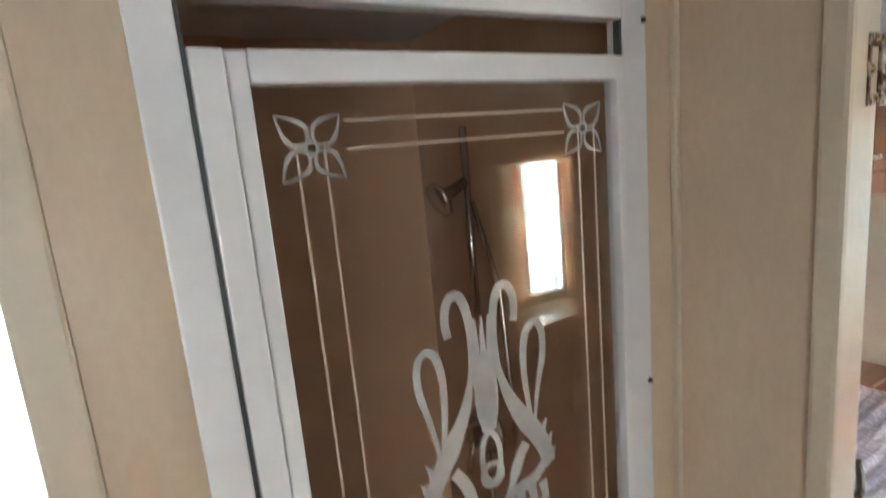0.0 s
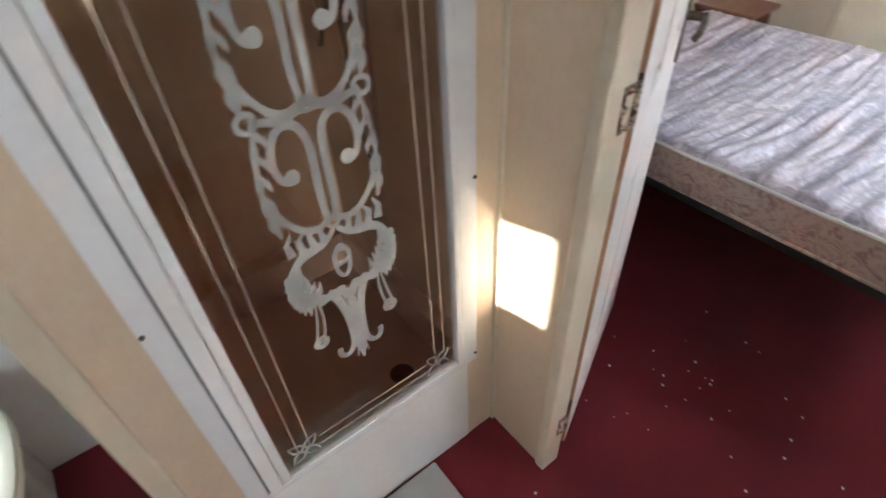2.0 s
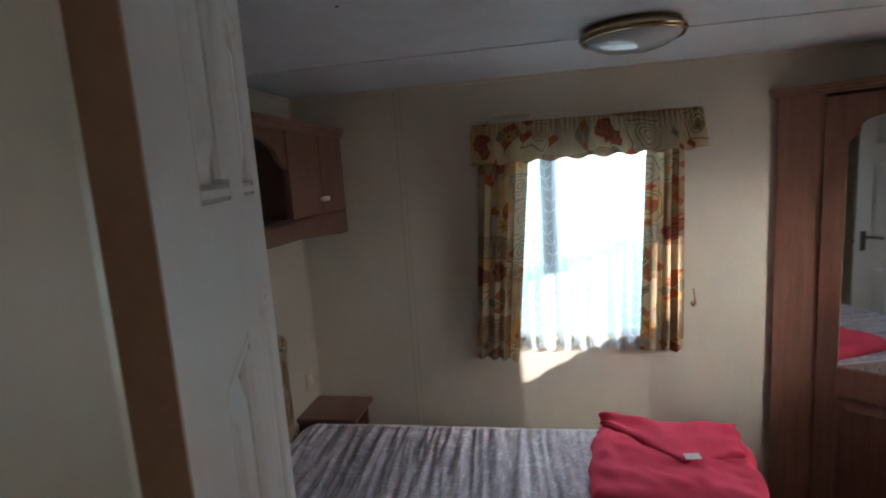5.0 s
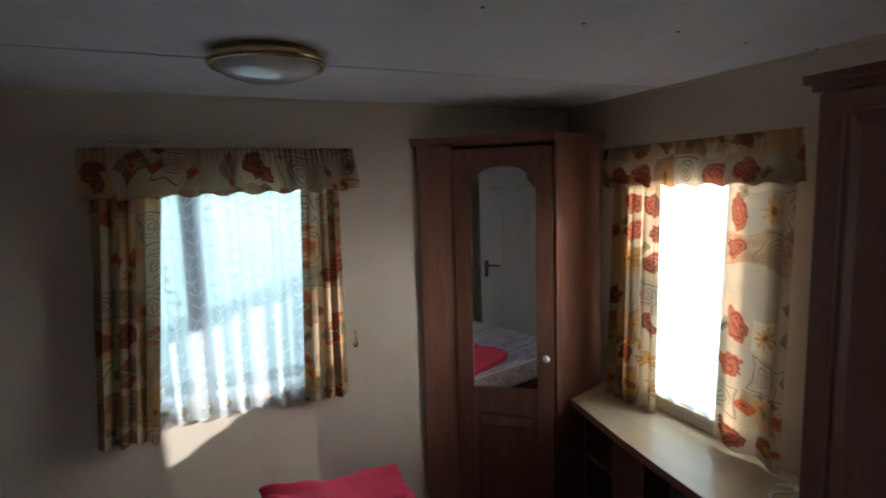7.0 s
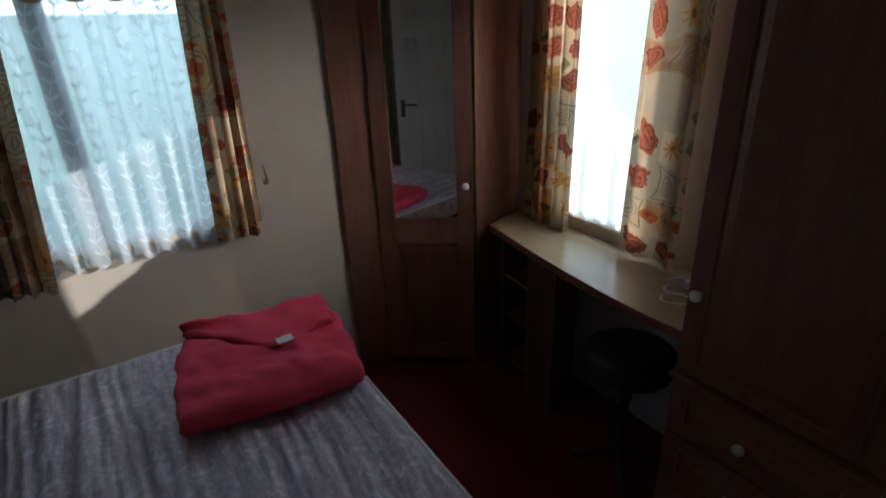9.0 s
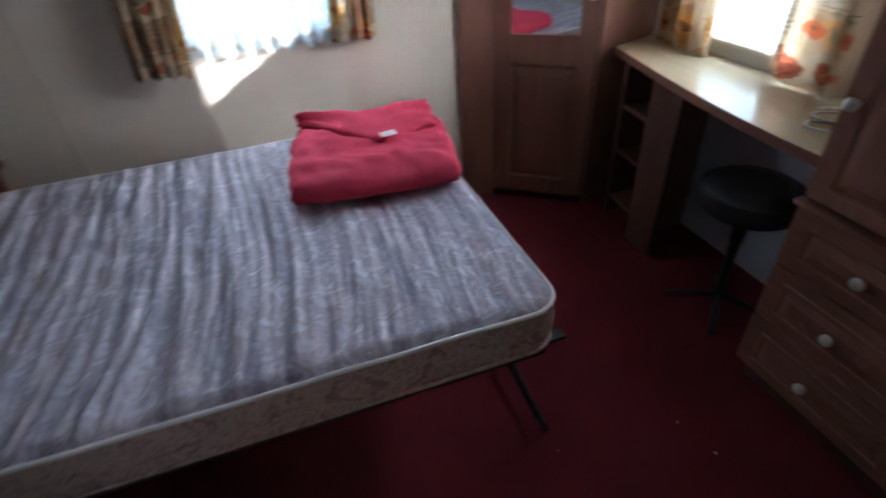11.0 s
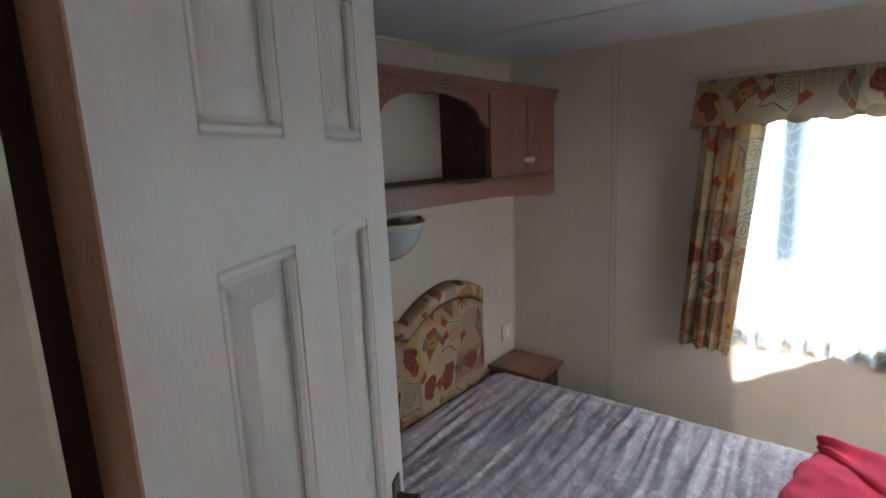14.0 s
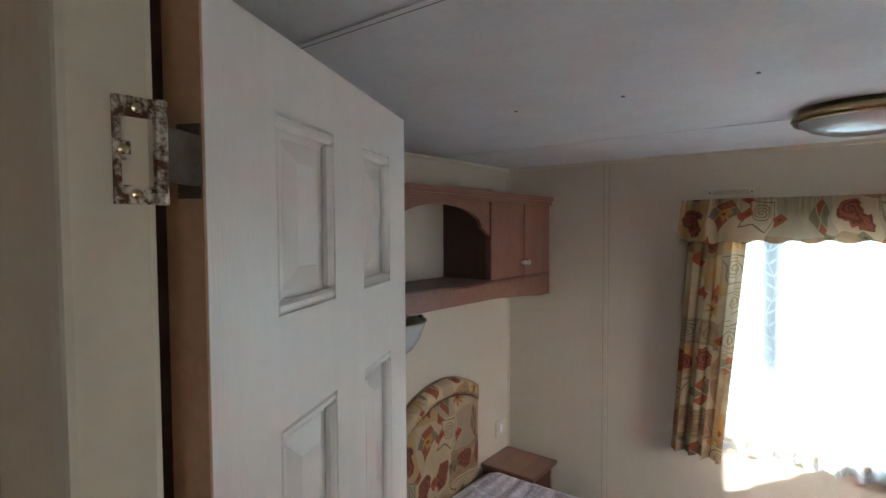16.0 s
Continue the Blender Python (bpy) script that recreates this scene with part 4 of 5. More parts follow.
def outline(r, off=0.0, n=10):
    pts = []
    for cx, cy, a0 in ((MX1 - r, MY1 - r, 0), (MX0 + r, MY1 - r, 90), (MX0 + r, MY0 + r, 180), (MX1 - r, MY0 + r, 270)):
        for k in range(n + 1):
            a = radians(a0 + 90 * k / n)
            pts.append((cx + (r + off) * math.cos(a), cy + (r + off) * math.sin(a)))
    full = []
    for p, q in zip(pts, pts[1:] + pts[:1]):
        L = math.hypot(q[0] - p[0], q[1] - p[1])
        k = max(1, int(L / 0.03))
        full += [(p[0] + (q[0] - p[0]) * i / k, p[1] + (q[1] - p[1]) * i / k) for i in range(k)]
    return full


bm = bmesh.new()
ol = outline(0.07)
rings = []
for t in [k / 10 for k in range(11)]:
    z = MZ0 + (MZ1 - 0.022 - MZ0) * t
    rings.append([bm.verts.new((x + (0.008 * math.sin(math.pi * t) + 0.004 * noise.noise(Vector((x * 14, y * 14, t * 4)))) * (1 if x > 0 else -1) * (abs(x - MX1) < 0.08 or abs(x - MX0) < 0.08), y + (0.008 * math.sin(math.pi * t) + 0.004 * noise.noise(Vector((x * 14, y * 14, t * 4)))) * (1 if y > 1.3 else -1) * (abs(y - MY1) < 0.08 or abs(y - MY0) < 0.08), z)) for x, y in ol])
for p, q in zip(rings, rings[1:]):
    for k in range(len(p)):
        bm.faces.new((p[k], p[(k + 1) % len(p)], q[(k + 1) % len(p)], q[k]))
bm.faces.new(rings[0])
part("border", bm, BORDER, mat_ob, "beige floral border panel", True)
part("piping", tube([(x, y, MZ1 - 0.020 + 0.003 * noise.noise(Vector((x * 6, y * 6, 1)))) for x, y in outline(0.07, 0.004)], 0.0055, 8, True), TAGWHITE, mat_ob, "pale piping", True)
part("piping", tube([(x, y, MZ0 + 0.006) for x, y in outline(0.07, 0.004)], 0.0055, 8, True), BORDER, mat_ob, "pale piping", True)

bf = thing("bed_frame", "black steel tube bed base with splayed folding legs", "bed frame")
part("side_rail", box(MX0 + 0.02, MX1 - 0.02, MY0 + 0.02, MY0 + 0.05, 0.387, 0.431, 0.004), BLACKMETAL, bf)
part("side_rail", box(MX0 + 0.02, MX1 - 0.02, MY1 - 0.05, MY1 - 0.02, 0.387, 0.431, 0.004), BLACKMETAL, bf)
part("end_rail", box(MX0 + 0.02, MX0 + 0.05, MY0 + 0.05, MY1 - 0.05, 0.387, 0.431, 0.004), BLACKMETAL, bf)
part("end_rail", box(MX1 - 0.05, MX1 - 0.02, MY0 + 0.05, MY1 - 0.05, 0.387, 0.431, 0.004), BLACKMETAL, bf)
part("corner_bracket", box(MX1 - 0.03, MX1 + 0.035, MY0 + 0.02, MY0 + 0.05, 0.417, 0.4305, 0.003), BLACKMETAL, bf)
for k in range(11):
    x = MX0 + 0.13 + k * 0.14
    part("slat", box(x, x + 0.06, MY0 + 0.05, MY1 - 0.05, 0.412, 0.426, 0.003), WOODDARK, bf)
for x, y, dx in ((0.66, MY0 + 0.06, 0.14), (0.66, MY1 - 0.06, 0.14), (-0.82, MY0 + 0.06, 0.03), (-0.82, MY1 - 0.06, 0.03)):
    part("leg", tube([(x, y, 0.390), (x + dx * 0.7, y, 0.10), (x + dx, y, 0.0)], 0.011, 10), BLACKMETAL, bf, "", True)
part("leg_brace", tube([(0.78, MY0 + 0.06, 0.06), (0.78, MY1 - 0.06, 0.06)], 0.009, 10), BLACKMETAL, bf, "", True)

# ---------------- folded blanket ----------------
bk = thing("blanket", "red fleece blanket folded into a loose square on the mattress", "blanket", at=pose(0.528, 1.575, MZ1 - 0.004, 0, 0, -7))


def fleece(name, hx, hy, z0, z1, seed, skew=0.0, puff=0.012, slope=0.0):
    bm = bmesh.new()
    n, mseg = 44, 36
    top, bot = [], []
    for j in range(mseg + 1):
        rt, rb = [], []
        for i in range(n + 1):
            u, v = 2 * i / n - 1, 2 * j / mseg - 1
            x = hx * math.copysign(abs(u) ** 0.9, u) * (1 - 0.05 * v * v) + skew * v
            y = hy * v * (1 - 0.06 * u * u)
            x += 0.012 * noise.noise(Vector((v * 3, seed, u)))
            y += 0.012 * noise.noise(Vector((u * 3, seed + 4, v)))
            e = max(0.0, 1 - max(abs(u), abs(v)) ** 7) ** 0.5
            bulge = puff * noise.noise(Vector((u * 2.2 + seed, v * 2.6, seed))) + 0.5 * puff * noise.noise(Vector((u * 6 + v * 3, v * 5 + seed, 3)))
            mid = (z0 + z1) / 2 + slope * v
            rt.append(bm.verts.new((x, y, mid + e * ((z1 - z0) / 2 + bulge))))
            rb.append(bm.verts.new((x, y, max(0.0, (z0 + z1) / 2 - e * (z1 - z0) / 2))))
        top.append(rt)
        bot.append(rb)
    for gg in (top, bot):
        for j in range(mseg):
            for i in range(n):
                bm.faces.new((gg[j][i], gg[j][i + 1], gg[j + 1][i + 1], gg[j + 1][i]))
    bmesh.ops.remove_doubles(bm, verts=bm.verts[:], dist=0.0008)
    return part(name, bm, REDFLEECE, bk, "", True)


fleece("fold", 0.265, 0.240, 0.0, 0.092, 4.0, 0.006, 0.018)


def flap_sheet(name, hx, y_top, tip_u, y_tip, z0, thick, seed):
    """The turned-over upper layer: a sheet whose free edge runs to a blunt point."""
    bm = bmesh.new()
    n, mseg = 48, 26
    top, bot = [], []
    for j in range(mseg + 1):
        rt, rb = [], []
        for i in range(n + 1):
            u, t = 2 * i / n - 1, j / mseg
            if u < tip_u:
                low = y_top - 0.035 + (y_tip - y_top + 0.035) * ((u + 1) / (tip_u + 1)) ** 1.15
            else:
                low = y_tip + (0.06 - y_tip) * ((u - tip_u) / (1 - tip_u)) ** 0.8
            yy = y_top + (low - y_top) * t + 0.010 * noise.noise(Vector((u * 3, seed, t * 2)))
            xx = hx * u * (1 - 0.04 * t) + 0.012 * noise.noise(Vector((t * 4, seed + 2, u)))
            e = max(0.0, 1 - max(abs(u), abs(2 * t - 1)) ** 8) ** 0.5
            lift = 0.018 * math.exp(-((t - 0.1) / 0.25) ** 2) * (0.5 + abs(u)) + 0.010 * noise.noise(Vector((u * 3 + seed, t * 3, 2)))
            base = z0 + lift
            rt.append(bm.verts.new((xx, yy, base + e * thick)))
            rb.append(bm.verts.new((xx, yy, base - 0.02 * e)))
        top.append(rt)
        bot.append(rb)
    for gg in (top, bot):
        for j in range(mseg):
            for i in range(n):
                bm.faces.new((gg[j][i], gg[j][i + 1], gg[j + 1][i + 1], gg[j + 1][i]))
    bmesh.ops.remove_doubles(bm, verts=bm.verts[:], dist=0.0008)
    return part(name, bm, REDFLEECE, bk, "", True)


flap_sheet("flap", 0.238, 0.238, 0.15, -0.03, 0.088, 0.016, 7.0)
tg = part("care_tag", box(-0.025, 0.025, -0.016, 0.016, 0, 0.002, 0.0006), TAGWHITE, bk, "white care tag")
tg.matrix_local = pose(0.058, -0.012, 0.112, 4, 0, 14)

# ---------------- corner wardrobe ----------------
wd = thing("corner_wardrobe", "reddish wood corner wardrobe with an arched mirror door", "wardrobe")
A, B = Vector((1.212, 2.140)), Vector((1.552, 1.880))
A0, B0 = Vector((1.075, YN - 0.01)), Vector((XE - 0.01, 1.970))
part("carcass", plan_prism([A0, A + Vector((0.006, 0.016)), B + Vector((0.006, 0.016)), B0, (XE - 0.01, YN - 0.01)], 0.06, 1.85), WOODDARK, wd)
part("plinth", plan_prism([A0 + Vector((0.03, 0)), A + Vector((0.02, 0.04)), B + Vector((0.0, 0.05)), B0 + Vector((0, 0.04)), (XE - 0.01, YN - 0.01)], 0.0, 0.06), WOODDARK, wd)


def wall_strip(name, p, q, z0, z1, d, mat_, parent, out=0.0):
    """A board standing on the plan line p-q, d thick, towards the room."""
    dr = (q - p).normalized()
    nrm = Vector((dr.y, -dr.x))
    a, b = p + nrm * out, q + nrm * out
    return part(name, plan_prism([a, b, b + nrm * d, a + nrm * d], z0, z1), mat_, parent)


wall_strip("side_panel", A0, A, 0.0, 1.85, 0.012, WOOD, wd)
wall_strip("side_panel", B, B0, 0.0, 1.85, 0.012, WOOD, wd)
cr = bmesh.new()
for z0, z1, o in ((1.850, 1.862, 0.016), (1.862, 1.876, 0.028), (1.876, 1.886, 0.034)):
    plan_prism([A0 + Vector((-o, 0)), A + Vector((-o * 0.6, -o)), B + Vector((-o * 0.6, -o)), B0 + Vector((0, -o)), (XE - 0.01, YN - 0.01)], z0, z1, cr)
part("cornice", cr, WOODH, wd)
dr = (B - A).normalized()
ang = math.degrees(math.atan2(dr.y, dr.x))
WDM = pose(A.x, A.y, 0, 0, 0, ang)
DW = (B - A).length
wdoor = part("wardrobe_door", boxes((0.004, 0.075, -0.020, 0, 0.05, 1.835), (DW - 0.075, DW - 0.004, -0.020, 0, 0.05, 1.835), (0.075, DW - 0.075, -0.020, 0, 0.05, 0.13), (0.075, DW - 0.075, -0.020, 0, 0.665, 0.785), bevel=0.003), WOOD, wd)
wdoor.matrix_world = WDM
head = [(0.075, 1.835), (0.075, 1.66)]
for k in range(17):
    a = math.pi * (1 - k / 16)
    head.append((DW / 2 + 0.105 * math.cos(a), 1.70 + 0.045 * math.sin(a) + (0.012 if 0 < k < 16 else 0)))
head += [(DW - 0.075, 1.66), (DW - 0.075, 1.835)]
o = part("door_head", prism(head, -0.020, 0), WOOD, wdoor)
o = part("mirror", box(0.07, DW - 0.07, -0.010, -0.006, 0.78, 1.80), MIRROR, wdoor, "arched mirror panel")
o = part("lower_panel", join(box(0.07, DW - 0.07, -0.010, -0.004, 0.12, 0.66), raised(0.085, DW - 0.085, 0.14, 0.645, -0.010, -0.008, 0.03)), WOOD, wdoor)
o = part("bead", frame_bead(0.075, DW - 0.075, 0.13, 0.655, -0.014, 0.008), WOOD, wdoor)
knob(wdoor, Matrix.Translation((DW - 0.035, -0.020, 0.935)) @ Matrix.Rotation(radians(90), 4, "X"), 0.016)

# ---------------- desk ----------------
dk = thing("dressing_desk", "built-in laminate dressing desk under the window with open shelves", "desk")
front = [(1.515, 0.80), (1.512, 0.95), (1.518, 1.10), (1.538, 1.30), (1.565, 1.50), (1.595, 1.68), (1.628, 1.865)]
part("desktop", plan_prism(front + [(XE - 0.003, 1.945), (XE - 0.003, 0.80)], 0.712, 0.737), DESKTOP, dk)
lip = bmesh.new()
for p, q in zip(front, front[1:]):
    p, q = Vector(p), Vector(q)
    d_ = (q - p).normalized()
    n_ = Vector((-d_.y, d_.x))
    plan_prism([p, q, q + n_ * 0.005, p + n_ * 0.005], 0.706, 0.7375, lip)
part("edging", lip, WOODH, dk)
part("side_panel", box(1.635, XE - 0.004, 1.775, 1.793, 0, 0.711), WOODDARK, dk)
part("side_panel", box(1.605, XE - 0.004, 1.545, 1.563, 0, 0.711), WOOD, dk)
# knee space shade goes into this board's darker colour
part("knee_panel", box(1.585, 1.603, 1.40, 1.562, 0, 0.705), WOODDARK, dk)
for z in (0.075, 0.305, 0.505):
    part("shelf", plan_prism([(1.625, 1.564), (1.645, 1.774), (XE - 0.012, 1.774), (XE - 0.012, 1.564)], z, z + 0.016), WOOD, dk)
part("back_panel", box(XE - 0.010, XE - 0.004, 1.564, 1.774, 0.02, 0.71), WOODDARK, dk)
part("lining", box(XE - 0.008, XE - 0.002, 0.80, 1.544, 0.02, 0.71), BLUEGREY, dk, "pale grey wall lining")
cb = thing("coiled_cable", "white mains cable loosely coiled on the desk", "cable")
pts = [(1.64 + 0.055 * math.cos(a) * (1 + 0.1 * math.sin(3.1 * a)) + 0.008 * a, 0.93 + 0.050 * math.sin(a) + 0.004 * a, 0.7425 + 0.004 * (k / 10 % 3)) for k, a in enumerate([0.35 * k for k in range(42)])]
part("cord", tube(pts, 0.0035, 8), CABLE, cb, "", True)
part("plug", box(1.745, 1.78, 0.95, 0.985, 0.738, 0.765, 0.006), CABLE, cb)

# ---------------- stool ----------------
st = thing("stool", "round black padded swivel stool pushed under the desk", "stool", at=Matrix.Translation((1.62, 1.06, 0)))
part("seat", lathe([(0, 0.425), (0.13, 0.425), (0.145, 0.435), (0.150, 0.46), (0.148, 0.495), (0.135, 0.512), (0.08, 0.520), (0, 0.517)], 40), BLACKVINYL, st, "black padded seat", True)
part("piping", tube([(0.150 * math.cos(2 * math.pi * k / 40), 0.150 * math.sin(2 * math.pi * k / 40), 0.498) for k in range(40)], 0.004, 8, True), BLACKVINYL, st, "", True)
part("pole", lathe([(0.016, 0.04), (0.016, 0.30), (0.022, 0.30), (0.022, 0.40), (0.05, 0.425)], 20), BLACKMETAL, st, "", True)
for k in range(4):
    a = radians(45 + 90 * k)
    part("leg", tube([(0.012 * math.cos(a), 0.012 * math.sin(a), 0.06), (0.10 * math.cos(a), 0.10 * math.sin(a), 0.035), (0.17 * math.cos(a), 0.17 * math.sin(a), 0.011)], 0.011, 10), BLACKMETAL, st, "", True)

# ---------------- tall wardrobe and drawers ----------------
tw = thing("tall_wardrobe", "tall reddish wood wardrobe with three drawers below", "wardrobe")
TX, TY0, TY1 = 1.43, 0.30, 0.785
part("carcass", box(TX + 0.022, XE - 0.004, TY0, TY1, 0.10, 1.85), WOOD, tw)
part("plinth", box(TX + 0.06, XE - 0.004, TY0 + 0.01, TY1 - 0.01, 0.0, 0.10), WOODDARK, tw)
part("cornice", boxes((TX - 0.004, XE - 0.004, TY0 - 0.01, TY1 + 0.012, 1.85, 1.866), (TX - 0.016, XE - 0.004, TY0 - 0.01, TY1 + 0.024, 1.866, 1.886), bevel=0.004), WOODH, tw)


def panel_front(name, y0, y1, z0, z1, x, mat_, parent, d=0.020):
    b = box(x, x + d, y0, y1, z0, z1, 0.004)
    ob = part(name, b, mat_, parent)
    fr = frame_bead(y0 + 0.05, y1 - 0.05, z0 + 0.035, z1 - 0.035, 0.0, 0.009)
    raised(y0 + 0.065, y1 - 0.065, z0 + 0.05, z1 - 0.05, -0.001, -0.007, 0.022, bm=fr)
    fb = part("moulding", fr, mat_, ob)
    fb.matrix_world = Matrix.Translation((x, 0, 0)) @ Matrix(((0, 1, 0, 0), (1, 0, 0, 0), (0, 0, 1, 0), (0, 0, 0, 1)))
    return ob


d = panel_front("wardrobe_door", TY0 + 0.003, TY1 - 0.003, 0.675, 1.845, TX, WOOD, tw)
knob(d, Matrix.Translation((TX, TY1 - 0.035, 0.915)) @ Matrix.Rotation(radians(-90), 4, "Y"), 0.016)
part("drawer_ledge", box(TX - 0.012, TX + 0.022, TY0, TY1 + 0.008, 0.648, 0.662, 0.003), WOODH, tw)
for z0, z1 in ((0.475, 0.645), (0.290, 0.468), (0.105, 0.283)):
    d = panel_front("drawer", TY0 + 0.003, TY1 - 0.003, z0, z1, TX - 0.006, WOODH, tw)
    knob(d, Matrix.Translation((TX - 0.008, (TY0 + TY1) / 2 + 0.03, (z0 + z1) / 2)) @ Matrix.Rotation(radians(-90), 4, "Y"), 0.016)
structure("wall_boxing", box(TX + 0.03, XE, PY1, TY0, 0, ZC), WALL, "plain cream boxing beside the wardrobe", "wall")

# ---------------- shower ----------------
SX = -0.228
SY0, SY1, SZ0, SZ1 = -0.668, -0.094, 0.355, 1.920
structure("wall_shower", boxes((SX - 0.03, SX, -0.772, SY0 + 0.02, 0, ZC), (SX - 0.03, SX, SY1 - 0.02, PY0, 0, ZC), (SX - 0.03, SX, SY0 + 0.02, SY1 - 0.02, SZ1 - 0.02, ZC)), HALLWALL, "beige wallboard beside the shower", "wall")
structure("shower_plinth", box(SX - 0.03, SX + 0.002, SY0 + 0.021, SY1 - 0.021, 0, SZ0 + 0.012), WHITE, "white board below the shower door", "trim")
structure("wall_shower_side", box(XW, SX - 0.03, -0.772, -0.742, 0, ZC), WALL, "white partition between shower and toilet", "wall")
ed = thing("corner_bead", "cream corner bead on the wall edge", "trim", kind="structure")
part("bead", boxes((SX - 0.035, SX + 0.004, -0.780, -0.742, 0, ZC), bevel=0.004), TRIM, ed)
part("bead", box(SX, SX + 0.010, PY0 - 0.010, PY0, 0, ZC, 0.003), TRIM, ed)
sc = thing("shower_cubicle", "brown panelled shower cubicle with a pale tray", "shower")
for w_ in ((XW + 0.002, XW + 0.012, -0.740, PY0 - 0.002, 0.10, ZC - 0.002), (XW + 0.012, SX - 0.032, -0.740, -0.730, 0.10, ZC - 0.002), (XW + 0.012, SX - 0.032, PY0 - 0.012, PY0 - 0.002, 0.10, ZC - 0.002)):
    part("lining", box(*w_), SHOWERWALL, sc)
tray = boxes((XW + 0.013, SX - 0.034, -0.729, PY0 - 0.013, 0.10, 0.16))
for s in ((XW + 0.013, SX - 0.034, -0.729, -0.67, 0.16, 0.30), (XW + 0.013, SX - 0.034, -0.085, PY0 - 0.013, 0.16, 0.30), (XW + 0.013, XW + 0.08, -0.67, -0.085, 0.16, 0.30), (SX - 0.09, SX - 0.034, -0.67, -0.085, 0.16, 0.30)):
    box(*s, bevel=0.012, bm=tray)
part("tray", tray, TRAY, sc, "pale pinkish shower tray")
part("tray_base", box(XW + 0.013, SX - 0.034, -0.729, PY0 - 0.013, 0.0, 0.10), TRAY, sc)
part("drain", lathe([(0, 0.162), (0.03, 0.164), (0.035, 0.160)], 20, Matrix.Translation((-0.42, -0.20, 0))), DARKMETAL, sc)
SYW = PY0 - 0.012
TO_Y = Matrix.Rotation(radians(90), 4, "X")
mx = part("mixer", lathe([(0, 0), (0.055, 0), (0.055, 0.012), (0.03, 0.016), (0.028, 0.06), (0, 0.062)], 28, Matrix.Translation((-0.74, SYW, 1.07)) @ TO_Y), CHROME, sc, "chrome mixer valve", True)
part("mixer_lever", tube([(-0.74, SYW - 0.055, 1.07), (-0.74, SYW - 0.065, 1.02), (-0.74, SYW - 0.075, 0.98)], 0.007), CHROME, mx, "", True)
part("hose", tube([(-0.72, SYW - 0.03, 1.03), (-0.70, SYW - 0.035, 0.80), (-0.66, SYW - 0.035, 0.70), (-0.61, SYW - 0.035, 0.78), (-0.60, SYW - 0.03, 1.1), (-0.62, SYW - 0.03, 1.45), (-0.69, SYW - 0.04, 1.64)], 0.006), CHROME, sc, "", True)
part("riser_rail", tube([(-0.72, SYW - 0.03, 1.25), (-0.72, SYW - 0.03, 1.80)], 0.009), CHROME, sc, "", True)
part("shower_head", lathe([(0, 0), (0.012, 0), (0.015, 0.05), (0.04, 0.07), (0.04, 0.08), (0, 0.082)], 24, Matrix.Translation((-0.72, SYW - 0.035, 1.68)) @ Matrix.Rotation(radians(115), 4, "X")), CHROME, sc, "", True)

# door frame: local x along +y from SY0, local -y towards the hall
SM = Matrix.Translation((SX, SY0, 0)) @ Matrix.Rotation(radians(90), 4, "Z")
sd = thing("shower_door", "white framed shower door with etched scroll glass", "shower door", at=SM)
SW = SY1 - SY0
part("outer_frame", boxes((0, 0.036, -0.014, 0.012, SZ0, SZ1), (SW - 0.042, SW, -0.014, 0.012, SZ0, SZ1), (0.036, SW - 0.042, -0.014, 0.012, SZ1 - 0.034, SZ1), (0.036, SW - 0.042, -0.014, 0.012, SZ0, SZ0 + 0.014), bevel=0.0025), PVC, sd)
part("gasket", boxes((0.036, 0.0395, -0.012, -0.002, SZ0 + 0.014, SZ1 - 0.034), (SW - 0.0455, SW - 0.042, -0.012, -0.002, SZ0 + 0.014, SZ1 - 0.034), (0.0395, SW - 0.0455, -0.012, -0.002, SZ0 + 0.014, SZ0 + 0.018)), GASKET, sd)
dz1 = 1.842
leaf_f = part("leaf_frame", boxes((0.040, 0.066, -0.024, 0.004, SZ0 + 0.019, dz1), (0.066, 0.085, -0.016, 0.004, SZ0 + 0.019, dz1), (SW - 0.060, SW - 0.046, -0.020, 0.004, SZ0 + 0.019, dz1), (0.085, SW - 0.060, -0.022, 0.004, dz1 - 0.028, dz1), (0.085, SW - 0.060, -0.018, 0.004, SZ0 + 0.019, SZ0 + 0.032), bevel=0.002), PVC, sd)
GX0, GX1, GZ0, GZ1 = 0.085, SW - 0.060, SZ0 + 0.032, dz1 - 0.028
pane = part("glass", box(GX0 - 0.003, GX1 + 0.003, -0.008, -0.004, GZ0 - 0.003, GZ1 + 0.003), SHOWERGLASS, sd, "clear glass pane")
pane.visible_shadow = False
for x in (0.005, SW - 0.005):
    for z in (0.382, 0.886, 1.403, 1.886):
        part("screw", lathe([(0, 0.003), (0.003, 0.003), (0.0042, 0)], 10, Matrix.Translation((x, -0.014, z)) @ Matrix.Rotation(radians(90), 4, "X")), DARKMETAL, sd)

# etched decoration
GY = -0.0082
CX = 0.297


def etched(name, bm, mat_=None):
    bm.transform(Matrix.Translation((0, GY, 0)))
    return part(name, bm, mat_ or ETCH, pane, "white etched ornament")


ln = bmesh.new()
for o in (0.032, 0.058):
    for p in ([(GX0 + o, GZ0 + 0.05), (GX0 + o, GZ1 - 0.05)], [(GX1 - o, GZ0 + 0.05), (GX1 - o, GZ1 - 0.05)], [(GX0 + 0.08, GZ0 + o), (GX1 - 0.08, GZ0 + o)], [(GX0 + 0.08, GZ1 - o), (GX1 - 0.08, GZ1 - o)]):
        ribbon(p, 0.0022, bm=ln)
etched("border_line", ln, ETCHLINE)


